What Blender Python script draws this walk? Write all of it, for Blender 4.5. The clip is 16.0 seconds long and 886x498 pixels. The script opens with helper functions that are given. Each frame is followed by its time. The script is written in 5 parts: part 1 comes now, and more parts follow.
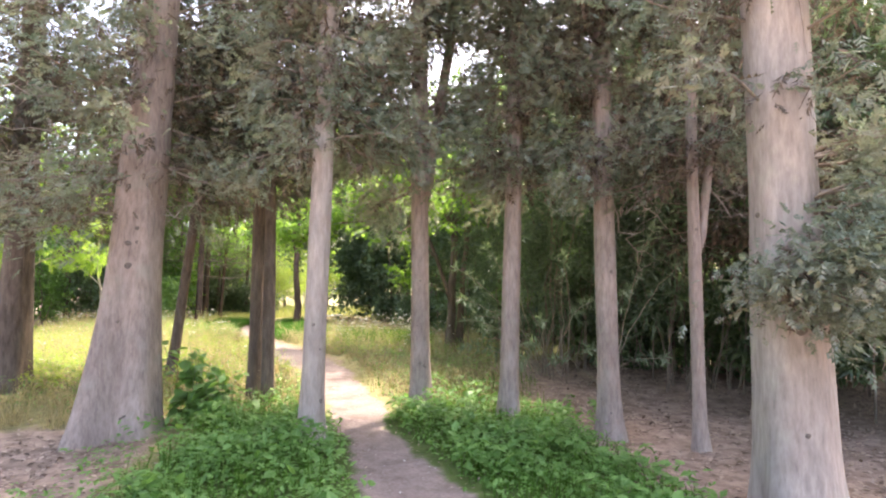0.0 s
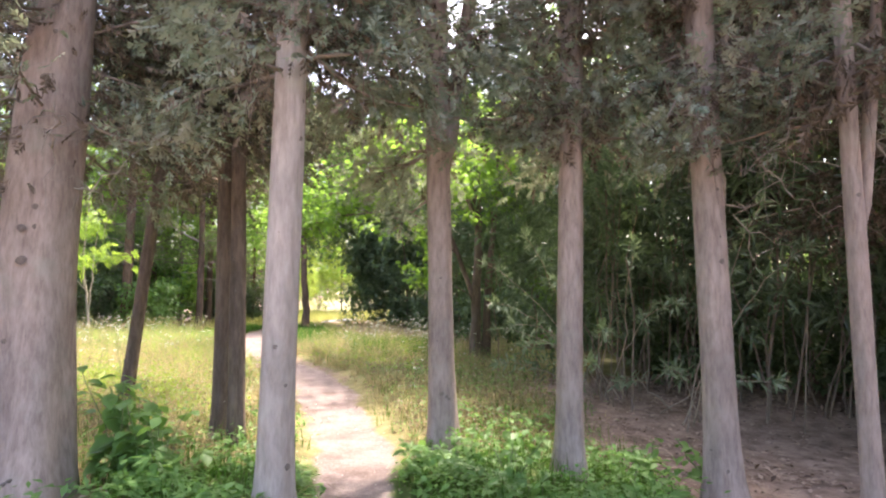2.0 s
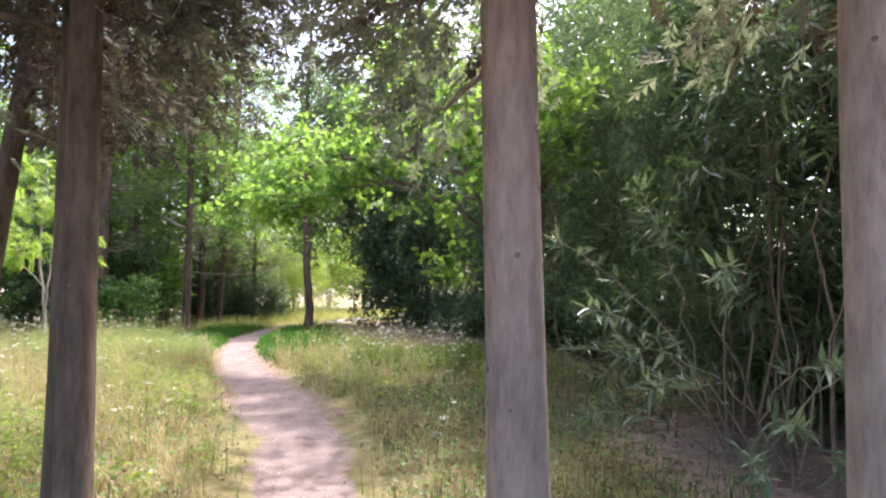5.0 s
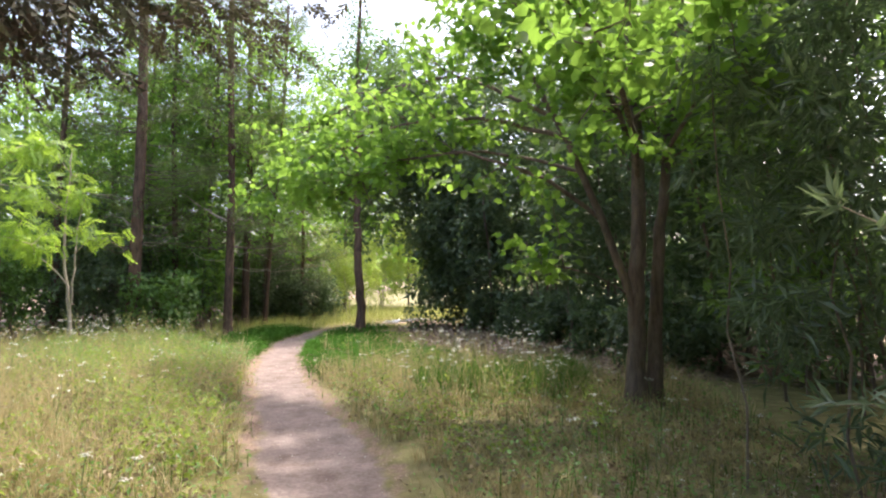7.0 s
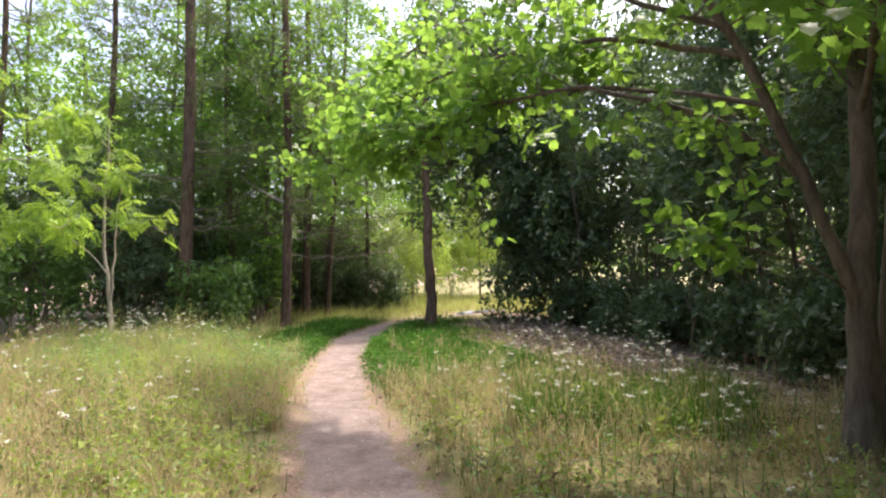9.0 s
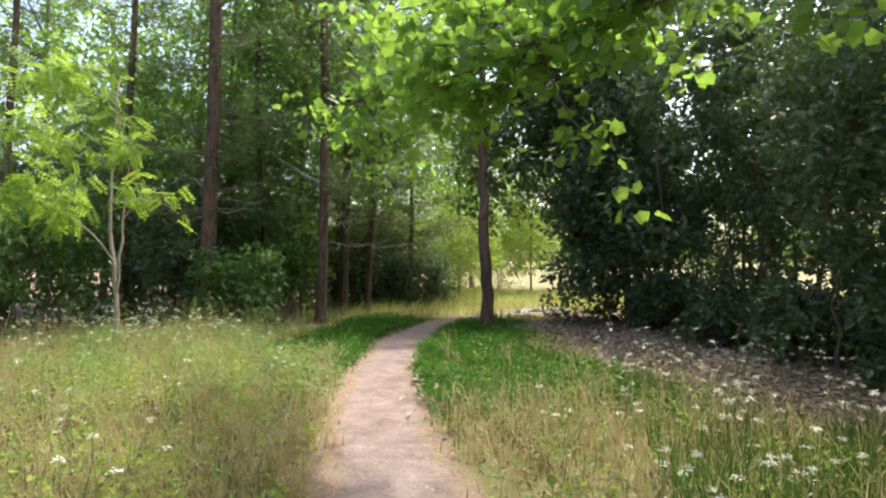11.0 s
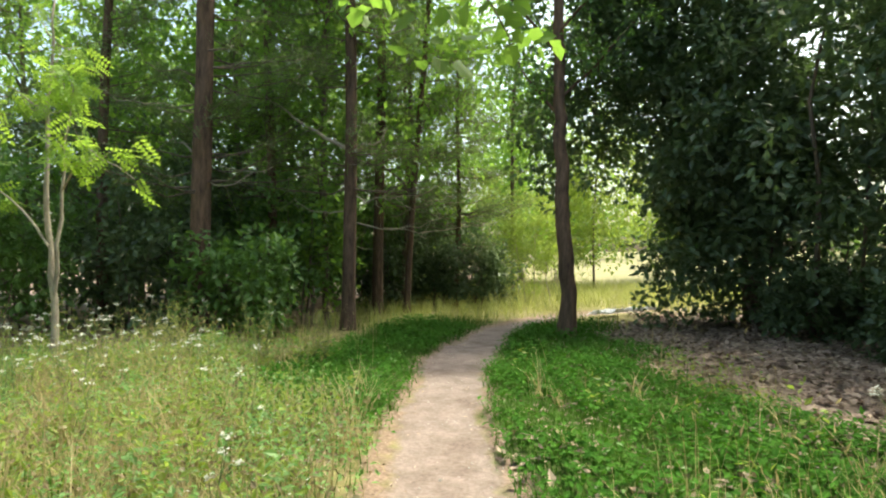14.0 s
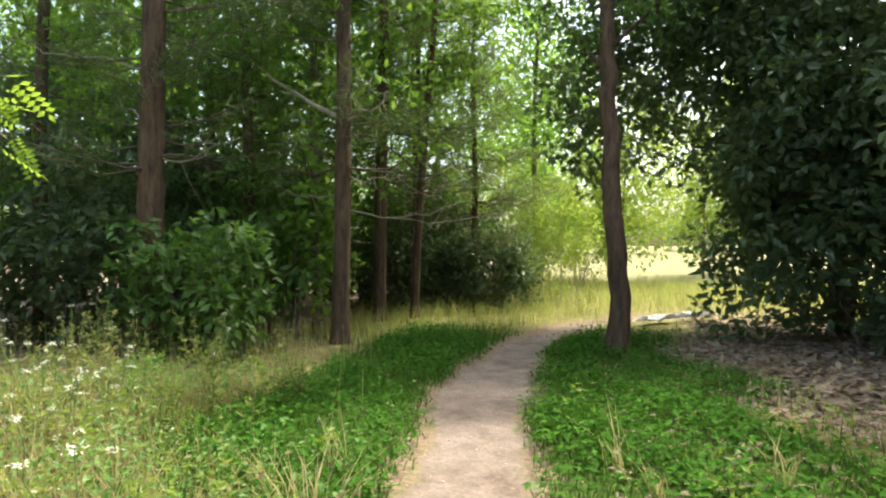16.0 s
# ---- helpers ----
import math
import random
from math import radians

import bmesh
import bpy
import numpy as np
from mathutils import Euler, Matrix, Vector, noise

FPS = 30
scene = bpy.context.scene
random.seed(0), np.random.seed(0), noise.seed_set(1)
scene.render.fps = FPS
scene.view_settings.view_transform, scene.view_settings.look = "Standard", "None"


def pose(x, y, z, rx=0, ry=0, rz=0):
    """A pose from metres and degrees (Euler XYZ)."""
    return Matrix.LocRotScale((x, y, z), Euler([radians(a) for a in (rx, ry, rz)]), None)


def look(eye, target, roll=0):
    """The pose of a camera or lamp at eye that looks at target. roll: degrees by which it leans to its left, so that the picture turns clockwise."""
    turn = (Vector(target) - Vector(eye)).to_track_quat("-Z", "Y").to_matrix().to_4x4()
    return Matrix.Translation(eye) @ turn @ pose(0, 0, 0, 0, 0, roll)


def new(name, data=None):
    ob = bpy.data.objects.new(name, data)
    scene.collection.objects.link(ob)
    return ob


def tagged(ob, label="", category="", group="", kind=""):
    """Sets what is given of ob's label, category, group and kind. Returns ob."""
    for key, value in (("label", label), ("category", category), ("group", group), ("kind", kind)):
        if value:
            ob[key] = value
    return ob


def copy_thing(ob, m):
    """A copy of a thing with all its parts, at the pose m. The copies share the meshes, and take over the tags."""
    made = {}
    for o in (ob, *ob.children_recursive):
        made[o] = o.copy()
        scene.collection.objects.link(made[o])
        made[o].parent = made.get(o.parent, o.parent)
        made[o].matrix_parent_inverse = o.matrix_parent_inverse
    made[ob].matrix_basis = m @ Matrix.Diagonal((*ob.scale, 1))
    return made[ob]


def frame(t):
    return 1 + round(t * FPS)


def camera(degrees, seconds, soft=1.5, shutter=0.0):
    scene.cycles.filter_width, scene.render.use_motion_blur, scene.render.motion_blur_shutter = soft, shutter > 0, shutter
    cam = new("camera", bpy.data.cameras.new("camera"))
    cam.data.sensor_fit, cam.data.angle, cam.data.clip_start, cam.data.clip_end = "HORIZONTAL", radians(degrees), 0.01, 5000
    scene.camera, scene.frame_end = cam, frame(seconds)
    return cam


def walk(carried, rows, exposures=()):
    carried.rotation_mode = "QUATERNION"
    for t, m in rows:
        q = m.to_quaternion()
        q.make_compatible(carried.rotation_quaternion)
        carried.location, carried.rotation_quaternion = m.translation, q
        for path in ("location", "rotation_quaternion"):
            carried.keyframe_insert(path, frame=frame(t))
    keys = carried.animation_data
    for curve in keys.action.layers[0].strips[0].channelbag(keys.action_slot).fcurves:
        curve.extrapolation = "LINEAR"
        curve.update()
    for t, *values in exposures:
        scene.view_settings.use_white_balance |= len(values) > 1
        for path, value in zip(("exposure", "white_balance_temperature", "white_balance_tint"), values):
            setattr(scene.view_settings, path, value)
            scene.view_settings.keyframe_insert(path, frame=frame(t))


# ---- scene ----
cam = camera(73.2, 16.0, soft=2.1)
PATH = [
    (0, (0.0, 0.0, 1.52), (0.248, 1.981, 1.646), 0.3),
    (0.5, (0.053, 0.517, 1.508), (0.285, 2.5, 1.635), 0.1),
    (1, (0.105, 1.033, 1.495), (0.325, 3.017, 1.624), -0.1),
    (1.5, (0.145, 1.574, 1.494), (0.349, 3.56, 1.623), -0.2),
    (2, (0.163, 2.093, 1.502), (0.352, 4.08, 1.633), -0.3),
    (2.5, (0.202, 2.631, 1.504), (0.379, 4.618, 1.637), -0.2),
    (3, (0.218, 3.186, 1.486), (0.386, 5.175, 1.618), -0.2),
    (3.2, (0.211, 3.398, 1.489), (0.376, 5.386, 1.628), -0.2),
    (5.3, (0.238, 5.578, 1.489), (0.36, 7.57, 1.605), -0.3),
    (5.5, (0.21, 5.813, 1.489), (0.324, 7.806, 1.606), -0.5),
    (6, (0.122, 6.42, 1.49), (0.138, 8.417, 1.597), -0.4),
    (6.5, (0.03, 6.996, 1.513), (0.006, 8.993, 1.619), -0.3),
    (7, (-0.08, 7.519, 1.52), (-0.121, 9.516, 1.624), -0.3),
    (7.5, (-0.191, 8.033, 1.531), (-0.239, 10.03, 1.63), -0.6),
    (8, (-0.286, 8.574, 1.549), (-0.349, 10.57, 1.651), -0.8),
    (8.5, (-0.399, 9.117, 1.556), (-0.586, 11.107, 1.638), -0.6),
    (8.7, (-0.452, 9.334, 1.554), (-0.678, 11.32, 1.621), -0.6),
    (10.8, (-1.198, 11.411, 1.524), (-1.543, 13.381, 1.563), 0.2),
    (11, (-1.268, 11.625, 1.524), (-1.648, 13.588, 1.557), 0.3),
    (11.5, (-1.439, 12.167, 1.521), (-1.853, 14.123, 1.544), 0.4),
    (12, (-1.61, 12.677, 1.521), (-2.04, 14.63, 1.534), 0.3),
    (12.5, (-1.795, 13.168, 1.515), (-2.253, 15.114, 1.529), 0.2),
    (13, (-1.981, 13.669, 1.499), (-2.451, 15.613, 1.509), 0.1),
    (13.5, (-2.179, 14.17, 1.469), (-2.663, 16.11, 1.479), 0.0),
    (14, (-2.363, 14.673, 1.435), (-2.856, 16.611, 1.439), -0.1),
    (14.5, (-2.525, 15.163, 1.424), (-3.029, 17.099, 1.428), -0.3),
    (15, (-2.675, 15.656, 1.427), (-3.19, 17.588, 1.423), -0.3),
    (15.5, (-2.805, 16.172, 1.431), (-3.325, 18.103, 1.425), -0.2),
    (16, (-2.947, 16.679, 1.417), (-3.474, 18.609, 1.404), -0.2),
]
walk(cam, [(t, look(eye, target, roll)) for t, eye, target, roll in PATH],
     exposures=[(0.0, 2.85, 7000, 18), (2.0, 2.75, 6800, 21), (3.2, 2.5, 6300, 28), (5.5, 2.25, 6200, 21), (7.0, 1.95, 6550, 16), (8.5, 1.9, 6750, 17), (11.0, 1.72, 6700, 11), (12.5, 1.72, 7000, 0), (14.0, 1.75, 7100, -3), (16.0, 1.9, 7300, -1)])

# ---- light ----
SUN_ELEVATION, SUN_AZIMUTH = 62.0, 38.0  # azimuth: degrees to the right of +y
world = bpy.data.worlds.new("sky")
scene.world = world
world.use_nodes = True
sky_node = world.node_tree.nodes.new("ShaderNodeTexSky")
sky_node.sky_type = "NISHITA"
sky_node.sun_disc = False
sky_node.sun_elevation = radians(SUN_ELEVATION)
sky_node.sun_rotation = radians(SUN_AZIMUTH)
sky_node.air_density, sky_node.dust_density = 1.0, 5.0
sky_back = world.node_tree.nodes["Background"]
sky_back.inputs["Strength"].default_value = 0.15
world.node_tree.links.new(sky_node.outputs[0], sky_back.inputs["Color"])
sun = new("sun", bpy.data.lights.new("sun", "SUN"))
sun.data.energy, sun.data.angle, sun.data.color = 1.7, radians(1.5), (1.0, 0.95, 0.87)
_e, _a = radians(SUN_ELEVATION), radians(SUN_AZIMUTH)
sun.matrix_world = look((math.sin(_a) * math.cos(_e) * 60, math.cos(_a) * math.cos(_e) * 60, math.sin(_e) * 60), (0, 0, 0))


# ---- materials ----
def material(name):
    m = bpy.data.materials.new(name)
    m.use_nodes = True
    nt = m.node_tree
    return m, nt, nt.nodes["Principled BSDF"]


def node(nt, kind, **values):
    n = nt.nodes.new(kind)
    for k, v in values.items():
        n.inputs[k].default_value = v
    return n


def ramp(nt, fac, stops):
    r = nt.nodes.new("ShaderNodeValToRGB")
    while len(r.color_ramp.elements) < len(stops):
        r.color_ramp.elements.new(0.5)
    for e, (p, c) in zip(r.color_ramp.elements, stops):
        e.position, e.color = p, (*c, 1)
    nt.links.new(fac, r.inputs["Fac"])
    return r.outputs["Color"]


def mix(nt, fac, a, b, blend="MIX"):
    n = nt.nodes.new("ShaderNodeMix")
    n.data_type, n.blend_type = "RGBA", blend
    for s, v in ((n.inputs["Factor"], fac), (n.inputs["A"], a), (n.inputs["B"], b)):
        if isinstance(v, (int, float)):
            s.default_value = v
        elif isinstance(v, tuple):
            s.default_value = (*v, 1)
        else:
            nt.links.new(v, s)
    return n.outputs["Result"]


def noise_fac(nt, scale, detail=4.0, stretch=(1, 1, 1), rough=0.6):
    co = nt.nodes.new("ShaderNodeTexCoord")
    mp = nt.nodes.new("ShaderNodeMapping")
    mp.inputs["Scale"].default_value = stretch
    nt.links.new(co.outputs["Object"], mp.inputs["Vector"])
    n = node(nt, "ShaderNodeTexNoise", Scale=scale, Detail=detail, Roughness=rough)
    nt.links.new(mp.outputs[0], n.inputs["Vector"])
    return n.outputs["Fac"]


def bump(nt, bsdf, height, strength, distance):
    b = node(nt, "ShaderNodeBump", Strength=strength, Distance=distance)
    nt.links.new(height, b.inputs["Height"])
    nt.links.new(b.outputs[0], bsdf.inputs["Normal"])


def leaf_material(name, dark, light, glow, rough=0.5, through_part=0.4, patch=None, specular=0.4):
    """Leaves: colour differs leaf by leaf and clump by clump; light passes through them."""
    m, nt, b = material(name)
    g = nt.nodes.new("ShaderNodeNewGeometry")
    c = ramp(nt, g.outputs["Random Per Island"], [(0.0, dark), (0.75, light), (1.0, tuple(1.25 * v for v in light))])
    n = noise_fac(nt, 1.3, 3.0)
    if patch:
        f = ramp(nt, n, [(0.42, (0, 0, 0)), (0.62, (1, 1, 1))])
        c = mix(nt, f, c, patch)
        c = mix(nt, 0.5, c, ramp(nt, noise_fac(nt, 7.0, 3.0), [(0.35, (0.55, 0.52, 0.48)), (0.65, (1.1, 1.1, 1.1))]), "MULTIPLY")
    c = mix(nt, 0.35, c, ramp(nt, n, [(0.3, (0.45, 0.45, 0.45)), (0.7, (1, 1, 1))]), "MULTIPLY")
    nt.links.new(c, b.inputs["Base Color"])
    b.inputs["Roughness"].default_value = rough
    b.inputs["Specular IOR Level"].default_value = specular
    t = nt.nodes.new("ShaderNodeBsdfTranslucent")
    nt.links.new(mix(nt, 0.75, c, glow), t.inputs["Color"])
    s = nt.nodes.new("ShaderNodeMixShader")
    s.inputs[0].default_value = through_part
    nt.links.new(b.outputs[0], s.inputs[1])
    nt.links.new(t.outputs[0], s.inputs[2])
    nt.links.new(s.outputs[0], nt.nodes["Material Output"].inputs["Surface"])
    return m


def bark_material(name, dark, light, fibre=26.0, depth=0.012, moss=None):
    m, nt, b = material(name)
    fine = noise_fac(nt, fibre, 6.0, (1, 1, 0.22), 0.7)
    broad = noise_fac(nt, 2.2, 3.0, (1, 1, 0.6))
    c = ramp(nt, fine, [(0.30, dark), (0.62, light)])
    c = mix(nt, 0.6, c, ramp(nt, broad, [(0.3, (0.55, 0.53, 0.52)), (0.68, (1.1, 1.06, 1.02))]), "MULTIPLY")
    if moss:
        c = mix(nt, ramp(nt, noise_fac(nt, 3.1, 5.0), [(0.55, (0, 0, 0)), (0.75, (0.6, 0.6, 0.6))]), c, moss)
    nt.links.new(c, b.inputs["Base Color"])
    b.inputs["Roughness"].default_value = 0.9
    b.inputs["Specular IOR Level"].default_value = 0.15
    bump(nt, b, fine, 0.8, depth)
    return m


def plain_material(name, dark, light, scale=20.0, rough=0.8, depth=0.004):
    m, nt, b = material(name)
    n = noise_fac(nt, scale, 5.0)
    nt.links.new(ramp(nt, n, [(0.3, dark), (0.7, light)]), b.inputs["Base Color"])
    b.inputs["Roughness"].default_value = rough
    bump(nt, b, n, 0.5, depth)
    return m


CYPRESS_BARK = bark_material("cypress bark", (0.25, 0.197, 0.172), (0.44, 0.355, 0.312), 26.0, 0.006, (0.36, 0.34, 0.28))
PALE_CYPRESS_BARK = bark_material("pale cypress bark", (0.31, 0.262, 0.232), (0.50, 0.43, 0.382), 24.0, 0.006, (0.42, 0.40, 0.33))
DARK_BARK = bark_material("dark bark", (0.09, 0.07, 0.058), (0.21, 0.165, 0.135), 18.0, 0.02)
PINE_BARK = bark_material("pine bark", (0.05, 0.035, 0.028), (0.19, 0.125, 0.09), 14.0, 0.03)
PALE_BARK = bark_material("pale bark", (0.22, 0.19, 0.15), (0.44, 0.39, 0.32), 30.0, 0.004)
OLEANDER_BARK = bark_material("oleander bark", (0.12, 0.095, 0.075), (0.27, 0.225, 0.18), 30.0, 0.004)
KNOT = plain_material("branch scar", (0.09, 0.072, 0.06), (0.26, 0.21, 0.18), 60.0, 0.9)
DEAD_TWIG = plain_material("dead twigs", (0.12, 0.085, 0.065), (0.33, 0.26, 0.21), 9.0)
CYPRESS_LEAF = leaf_material("cypress foliage", (0.13, 0.17, 0.13), (0.31, 0.36, 0.29), (0.28, 0.36, 0.18), 0.7, 0.32, (0.33, 0.30, 0.23), 0.2)
# Darker copy of the cypress foliage: backlit shade and dry sprays put into colour.
CYPRESS_SHADED = leaf_material("shade-darkened cypress foliage", (0.07, 0.075, 0.055), (0.17, 0.175, 0.135), (0.14, 0.15, 0.07), 0.8, 0.15, (0.15, 0.12, 0.09), 0.1)
CYPRESS_DRY = leaf_material("dry cypress foliage", (0.10, 0.077, 0.06), (0.23, 0.18, 0.14), (0.2, 0.15, 0.08), 0.8, 0.1, None, 0.1)
MAPLE_LEAF = leaf_material("maple leaves", (0.055, 0.13, 0.03), (0.11, 0.225, 0.045), (0.35, 0.58, 0.08), 0.45, 0.54)
ROBINIA_LEAF = leaf_material("robinia leaves", (0.10, 0.19, 0.03), (0.17, 0.29, 0.05), (0.50, 0.72, 0.09), 0.5, 0.5)
OAK_LEAF = leaf_material("evergreen oak leaves", (0.05, 0.085, 0.042), (0.12, 0.17, 0.085), (0.18, 0.30, 0.07), 0.42, 0.3, None, 0.5)
OLEANDER_LEAF = leaf_material("oleander leaves", (0.05, 0.085, 0.05), (0.13, 0.19, 0.11), (0.20, 0.32, 0.09), 0.35, 0.28, None, 0.6)
SHRUB_LEAF = leaf_material("shrub leaves", (0.055, 0.11, 0.032), (0.12, 0.215, 0.065), (0.24, 0.46, 0.06), 0.5, 0.35)
PINE_NEEDLE = leaf_material("pine needles", (0.06, 0.09, 0.03), (0.13, 0.17, 0.06), (0.2, 0.3, 0.06), 0.5, 0.3)
FAR_LEAF = leaf_material("woodland leaves", (0.06, 0.115, 0.032), (0.13, 0.215, 0.065), (0.30, 0.50, 0.09), 0.5, 0.42)
BRIGHT_LEAF = leaf_material("sunlit shrub leaves", (0.14, 0.20, 0.04), (0.24, 0.31, 0.07), (0.5, 0.65, 0.1), 0.5, 0.45)
DRY_GRASS = leaf_material("dry meadow grass", (0.29, 0.245, 0.115), (0.56, 0.465, 0.27), (0.58, 0.50, 0.23), 0.7, 0.4, (0.31, 0.245, 0.14), 0.2)
GREEN_GRASS = leaf_material("green grass", (0.038, 0.105, 0.014), (0.08, 0.185, 0.028), (0.18, 0.41, 0.038), 0.8, 0.2, (0.065, 0.115, 0.025), 0.06)
WEED_LEAF = leaf_material("weed leaves", (0.07, 0.16, 0.04), (0.16, 0.30, 0.085), (0.28, 0.52, 0.09), 0.5, 0.4)
CLOVER_LEAF = leaf_material("clover leaves", (0.029, 0.095, 0.013), (0.066, 0.172, 0.024), (0.16, 0.39, 0.035), 0.8, 0.2, None, 0.06)
LITTER_LEAF = leaf_material("fallen leaves", (0.09, 0.057, 0.042), (0.43, 0.325, 0.25), (0.25, 0.16, 0.08), 0.7, 0.1)
PETAL = leaf_material("white florets", (0.60, 0.60, 0.52), (0.80, 0.80, 0.74), (0.8, 0.8, 0.7), 0.7, 0.3)
STALK = plain_material("green stalks", (0.10, 0.15, 0.05), (0.19, 0.24, 0.10), 12.0)
STONE = plain_material("pale stone", (0.30, 0.27, 0.24), (0.52, 0.48, 0.43), 14.0)
SHEET = plain_material("white plastic sheet", (0.55, 0.57, 0.62), (0.78, 0.79, 0.82), 9.0, 0.4)


def ground_material():
    m, nt, b = material("ground")

    def mask(name):
        a = nt.nodes.new("ShaderNodeAttribute")
        a.attribute_name = name
        return a.outputs["Fac"]

    def ragged(name, scale):
        s = node(nt, "ShaderNodeMath")
        s.operation = "ADD"
        nt.links.new(mask(name), s.inputs[0])
        c = nt.nodes.new("ShaderNodeMath")
        c.operation = "MULTIPLY_ADD"
        nt.links.new(noise_fac(nt, scale, 6.0), c.inputs[0])
        c.inputs[1].default_value, c.inputs[2].default_value = 0.9, -0.45
        nt.links.new(c.outputs[0], s.inputs[1])
        return ramp(nt, s.outputs[0], [(0.38, (0, 0, 0)), (0.6, (1, 1, 1))])

    fine, mid, wide = noise_fac(nt, 38.0, 6.0), noise_fac(nt, 5.0, 5.0), noise_fac(nt, 0.6, 3.0)
    meadow = ramp(nt, mid, [(0.3, (0.13, 0.12, 0.05)), (0.55, (0.22, 0.20, 0.09)), (0.75, (0.32, 0.27, 0.14))])
    soil = ramp(nt, mid, [(0.3, (0.18, 0.128, 0.10)), (0.55, (0.33, 0.245, 0.192)), (0.75, (0.45, 0.345, 0.275))])
    dirt = ramp(nt, mid, [(0.25, (0.205, 0.16, 0.139)), (0.55, (0.27, 0.22, 0.197)), (0.8, (0.33, 0.275, 0.25))])
    dirt = mix(nt, 0.5, dirt, ramp(nt, fine, [(0.3, (0.82, 0.80, 0.78)), (0.6, (1.03, 1.03, 1.03))]), "MULTIPLY")
    scuff = noise_fac(nt, 2.3, 6.0, (1, 1, 1), 0.7)
    dirt = mix(nt, 0.7, dirt, ramp(nt, scuff, [(0.36, (0.66, 0.60, 0.56)), (0.5, (0.95, 0.93, 0.92)), (0.66, (1.12, 1.1, 1.08))]), "MULTIPLY")
    turf = ramp(nt, mid, [(0.3, (0.06, 0.09, 0.025)), (0.7, (0.12, 0.16, 0.05))])
    hay = ramp(nt, wide, [(0.3, (0.22, 0.215, 0.10)), (0.7, (0.30, 0.26, 0.15))])
    c = mix(nt, ragged("soil", 1.1), meadow, soil)
    c = mix(nt, ragged("turf", 0.9), c, turf)
    c = mix(nt, mask("hay"), c, hay)
    c = mix(nt, ragged("rim", 4.0), c, ramp(nt, fine, [(0.3, (0.18, 0.125, 0.092)), (0.7, (0.32, 0.235, 0.18))]))
    c = mix(nt, ragged("track", 3.2), c, dirt)
    c = mix(nt, 0.45, c, ramp(nt, fine, [(0.25, (0.5, 0.5, 0.5)), (0.65, (1.1, 1.1, 1.1))]), "MULTIPLY")
    nt.links.new(c, b.inputs["Base Color"])
    b.inputs["Roughness"].default_value = 0.95
    b.inputs["Specular IOR Level"].default_value = 0.1
    rough = nt.nodes.new("ShaderNodeMath")
    rough.operation = "MULTIPLY_ADD"
    nt.links.new(scuff, rough.inputs[0])
    rough.inputs[1].default_value = 1.6
    nt.links.new(fine, rough.inputs[2])
    bump(nt, b, rough.outputs[0], 0.55, 0.016)
    return m


# ---- plan ----
# The trodden track: y, x of its middle, half its width.
TRACK = [(-40, 2.5, 0.4), (-8, 1.3, 0.4), (0, 0.75, 0.38), (4.4, 0.40, 0.35), (6.6, -0.05, 0.25), (8.1, -0.16, 0.32), (10.8, -0.69, 0.36), (12.2, -1.1, 0.46),
         (14.0, -1.75, 0.40), (16.2, -2.62, 0.36), (17.4, -3.02, 0.35), (19.7, -3.66, 0.31), (21.3, -3.98, 0.33), (22.6, -4.12, 0.37), (24.5, -4.07, 0.29), (25.4, -4.02, 0.27), (26.8, -3.6, 0.22), (27.5, -3.3, 0.2)]
TRACK_FAR = [(27.5, -3.3), (28.4, -2.6), (29.3, -1.2), (30.4, 1.0), (33.0, 6.0)]
_ty, _tx, _tw = (np.array(c, float) for c in zip(*TRACK))


def off_track(x, y):
    """Metres from the edge of the track; negative on it."""
    x, y = np.asarray(x, float), np.asarray(y, float)
    d = np.abs(x - np.interp(y, _ty, _tx)) * 0.93 - np.interp(y, _ty, _tw)
    d = np.where(y > 27.5, 9.0, d + 0.06 * wave(x, y, 2.3, 1.0) + 0.05 * wave(x, y, 6.1, 3.0))
    for (ya, xa), (yb, xb) in zip(TRACK_FAR, TRACK_FAR[1:]):
        dx, dy = xb - xa, yb - ya
        k = np.clip(((x - xa) * dx + (y - ya) * dy) / (dx * dx + dy * dy), 0, 1)
        d = np.minimum(d, np.hypot(x - xa - k * dx, y - ya - k * dy) - 0.2)
    return d


def wave(x, y, s, k=0.0):
    return np.sin(x * s + 1.7 * k) * np.cos(y * s * 0.83 + k) * 0.6 + np.sin(x * s * 2.3 + y * s * 1.9 + k * 2.1) * 0.4


def ground_z(x, y):
    x, y = np.asarray(x, float), np.asarray(y, float)
    d = off_track(x, y)
    z = 0.025 * wave(x, y, 0.9) + 0.012 * wave(x, y, 3.1, 2.0)
    z = z * np.clip((d + 0.3) / 0.8, 0.25, 1)
    z = z + 0.05 * np.clip(d / 0.35, 0, 1) - 0.015
    # under the cypresses the earth falls away from the track on both sides
    z = z - 0.20 * soft_step(np.abs(x - np.interp(y, _ty, _tx)), 0.9, 3.0) * soft_step(-y, -9.5, -7.8)
    return z + 0.010 * np.clip(y - 34, 0, 60)


def soft_step(v, a, b):
    k = np.clip((v - a) / (b - a), 0, 1)
    return k * k * (3 - 2 * k)


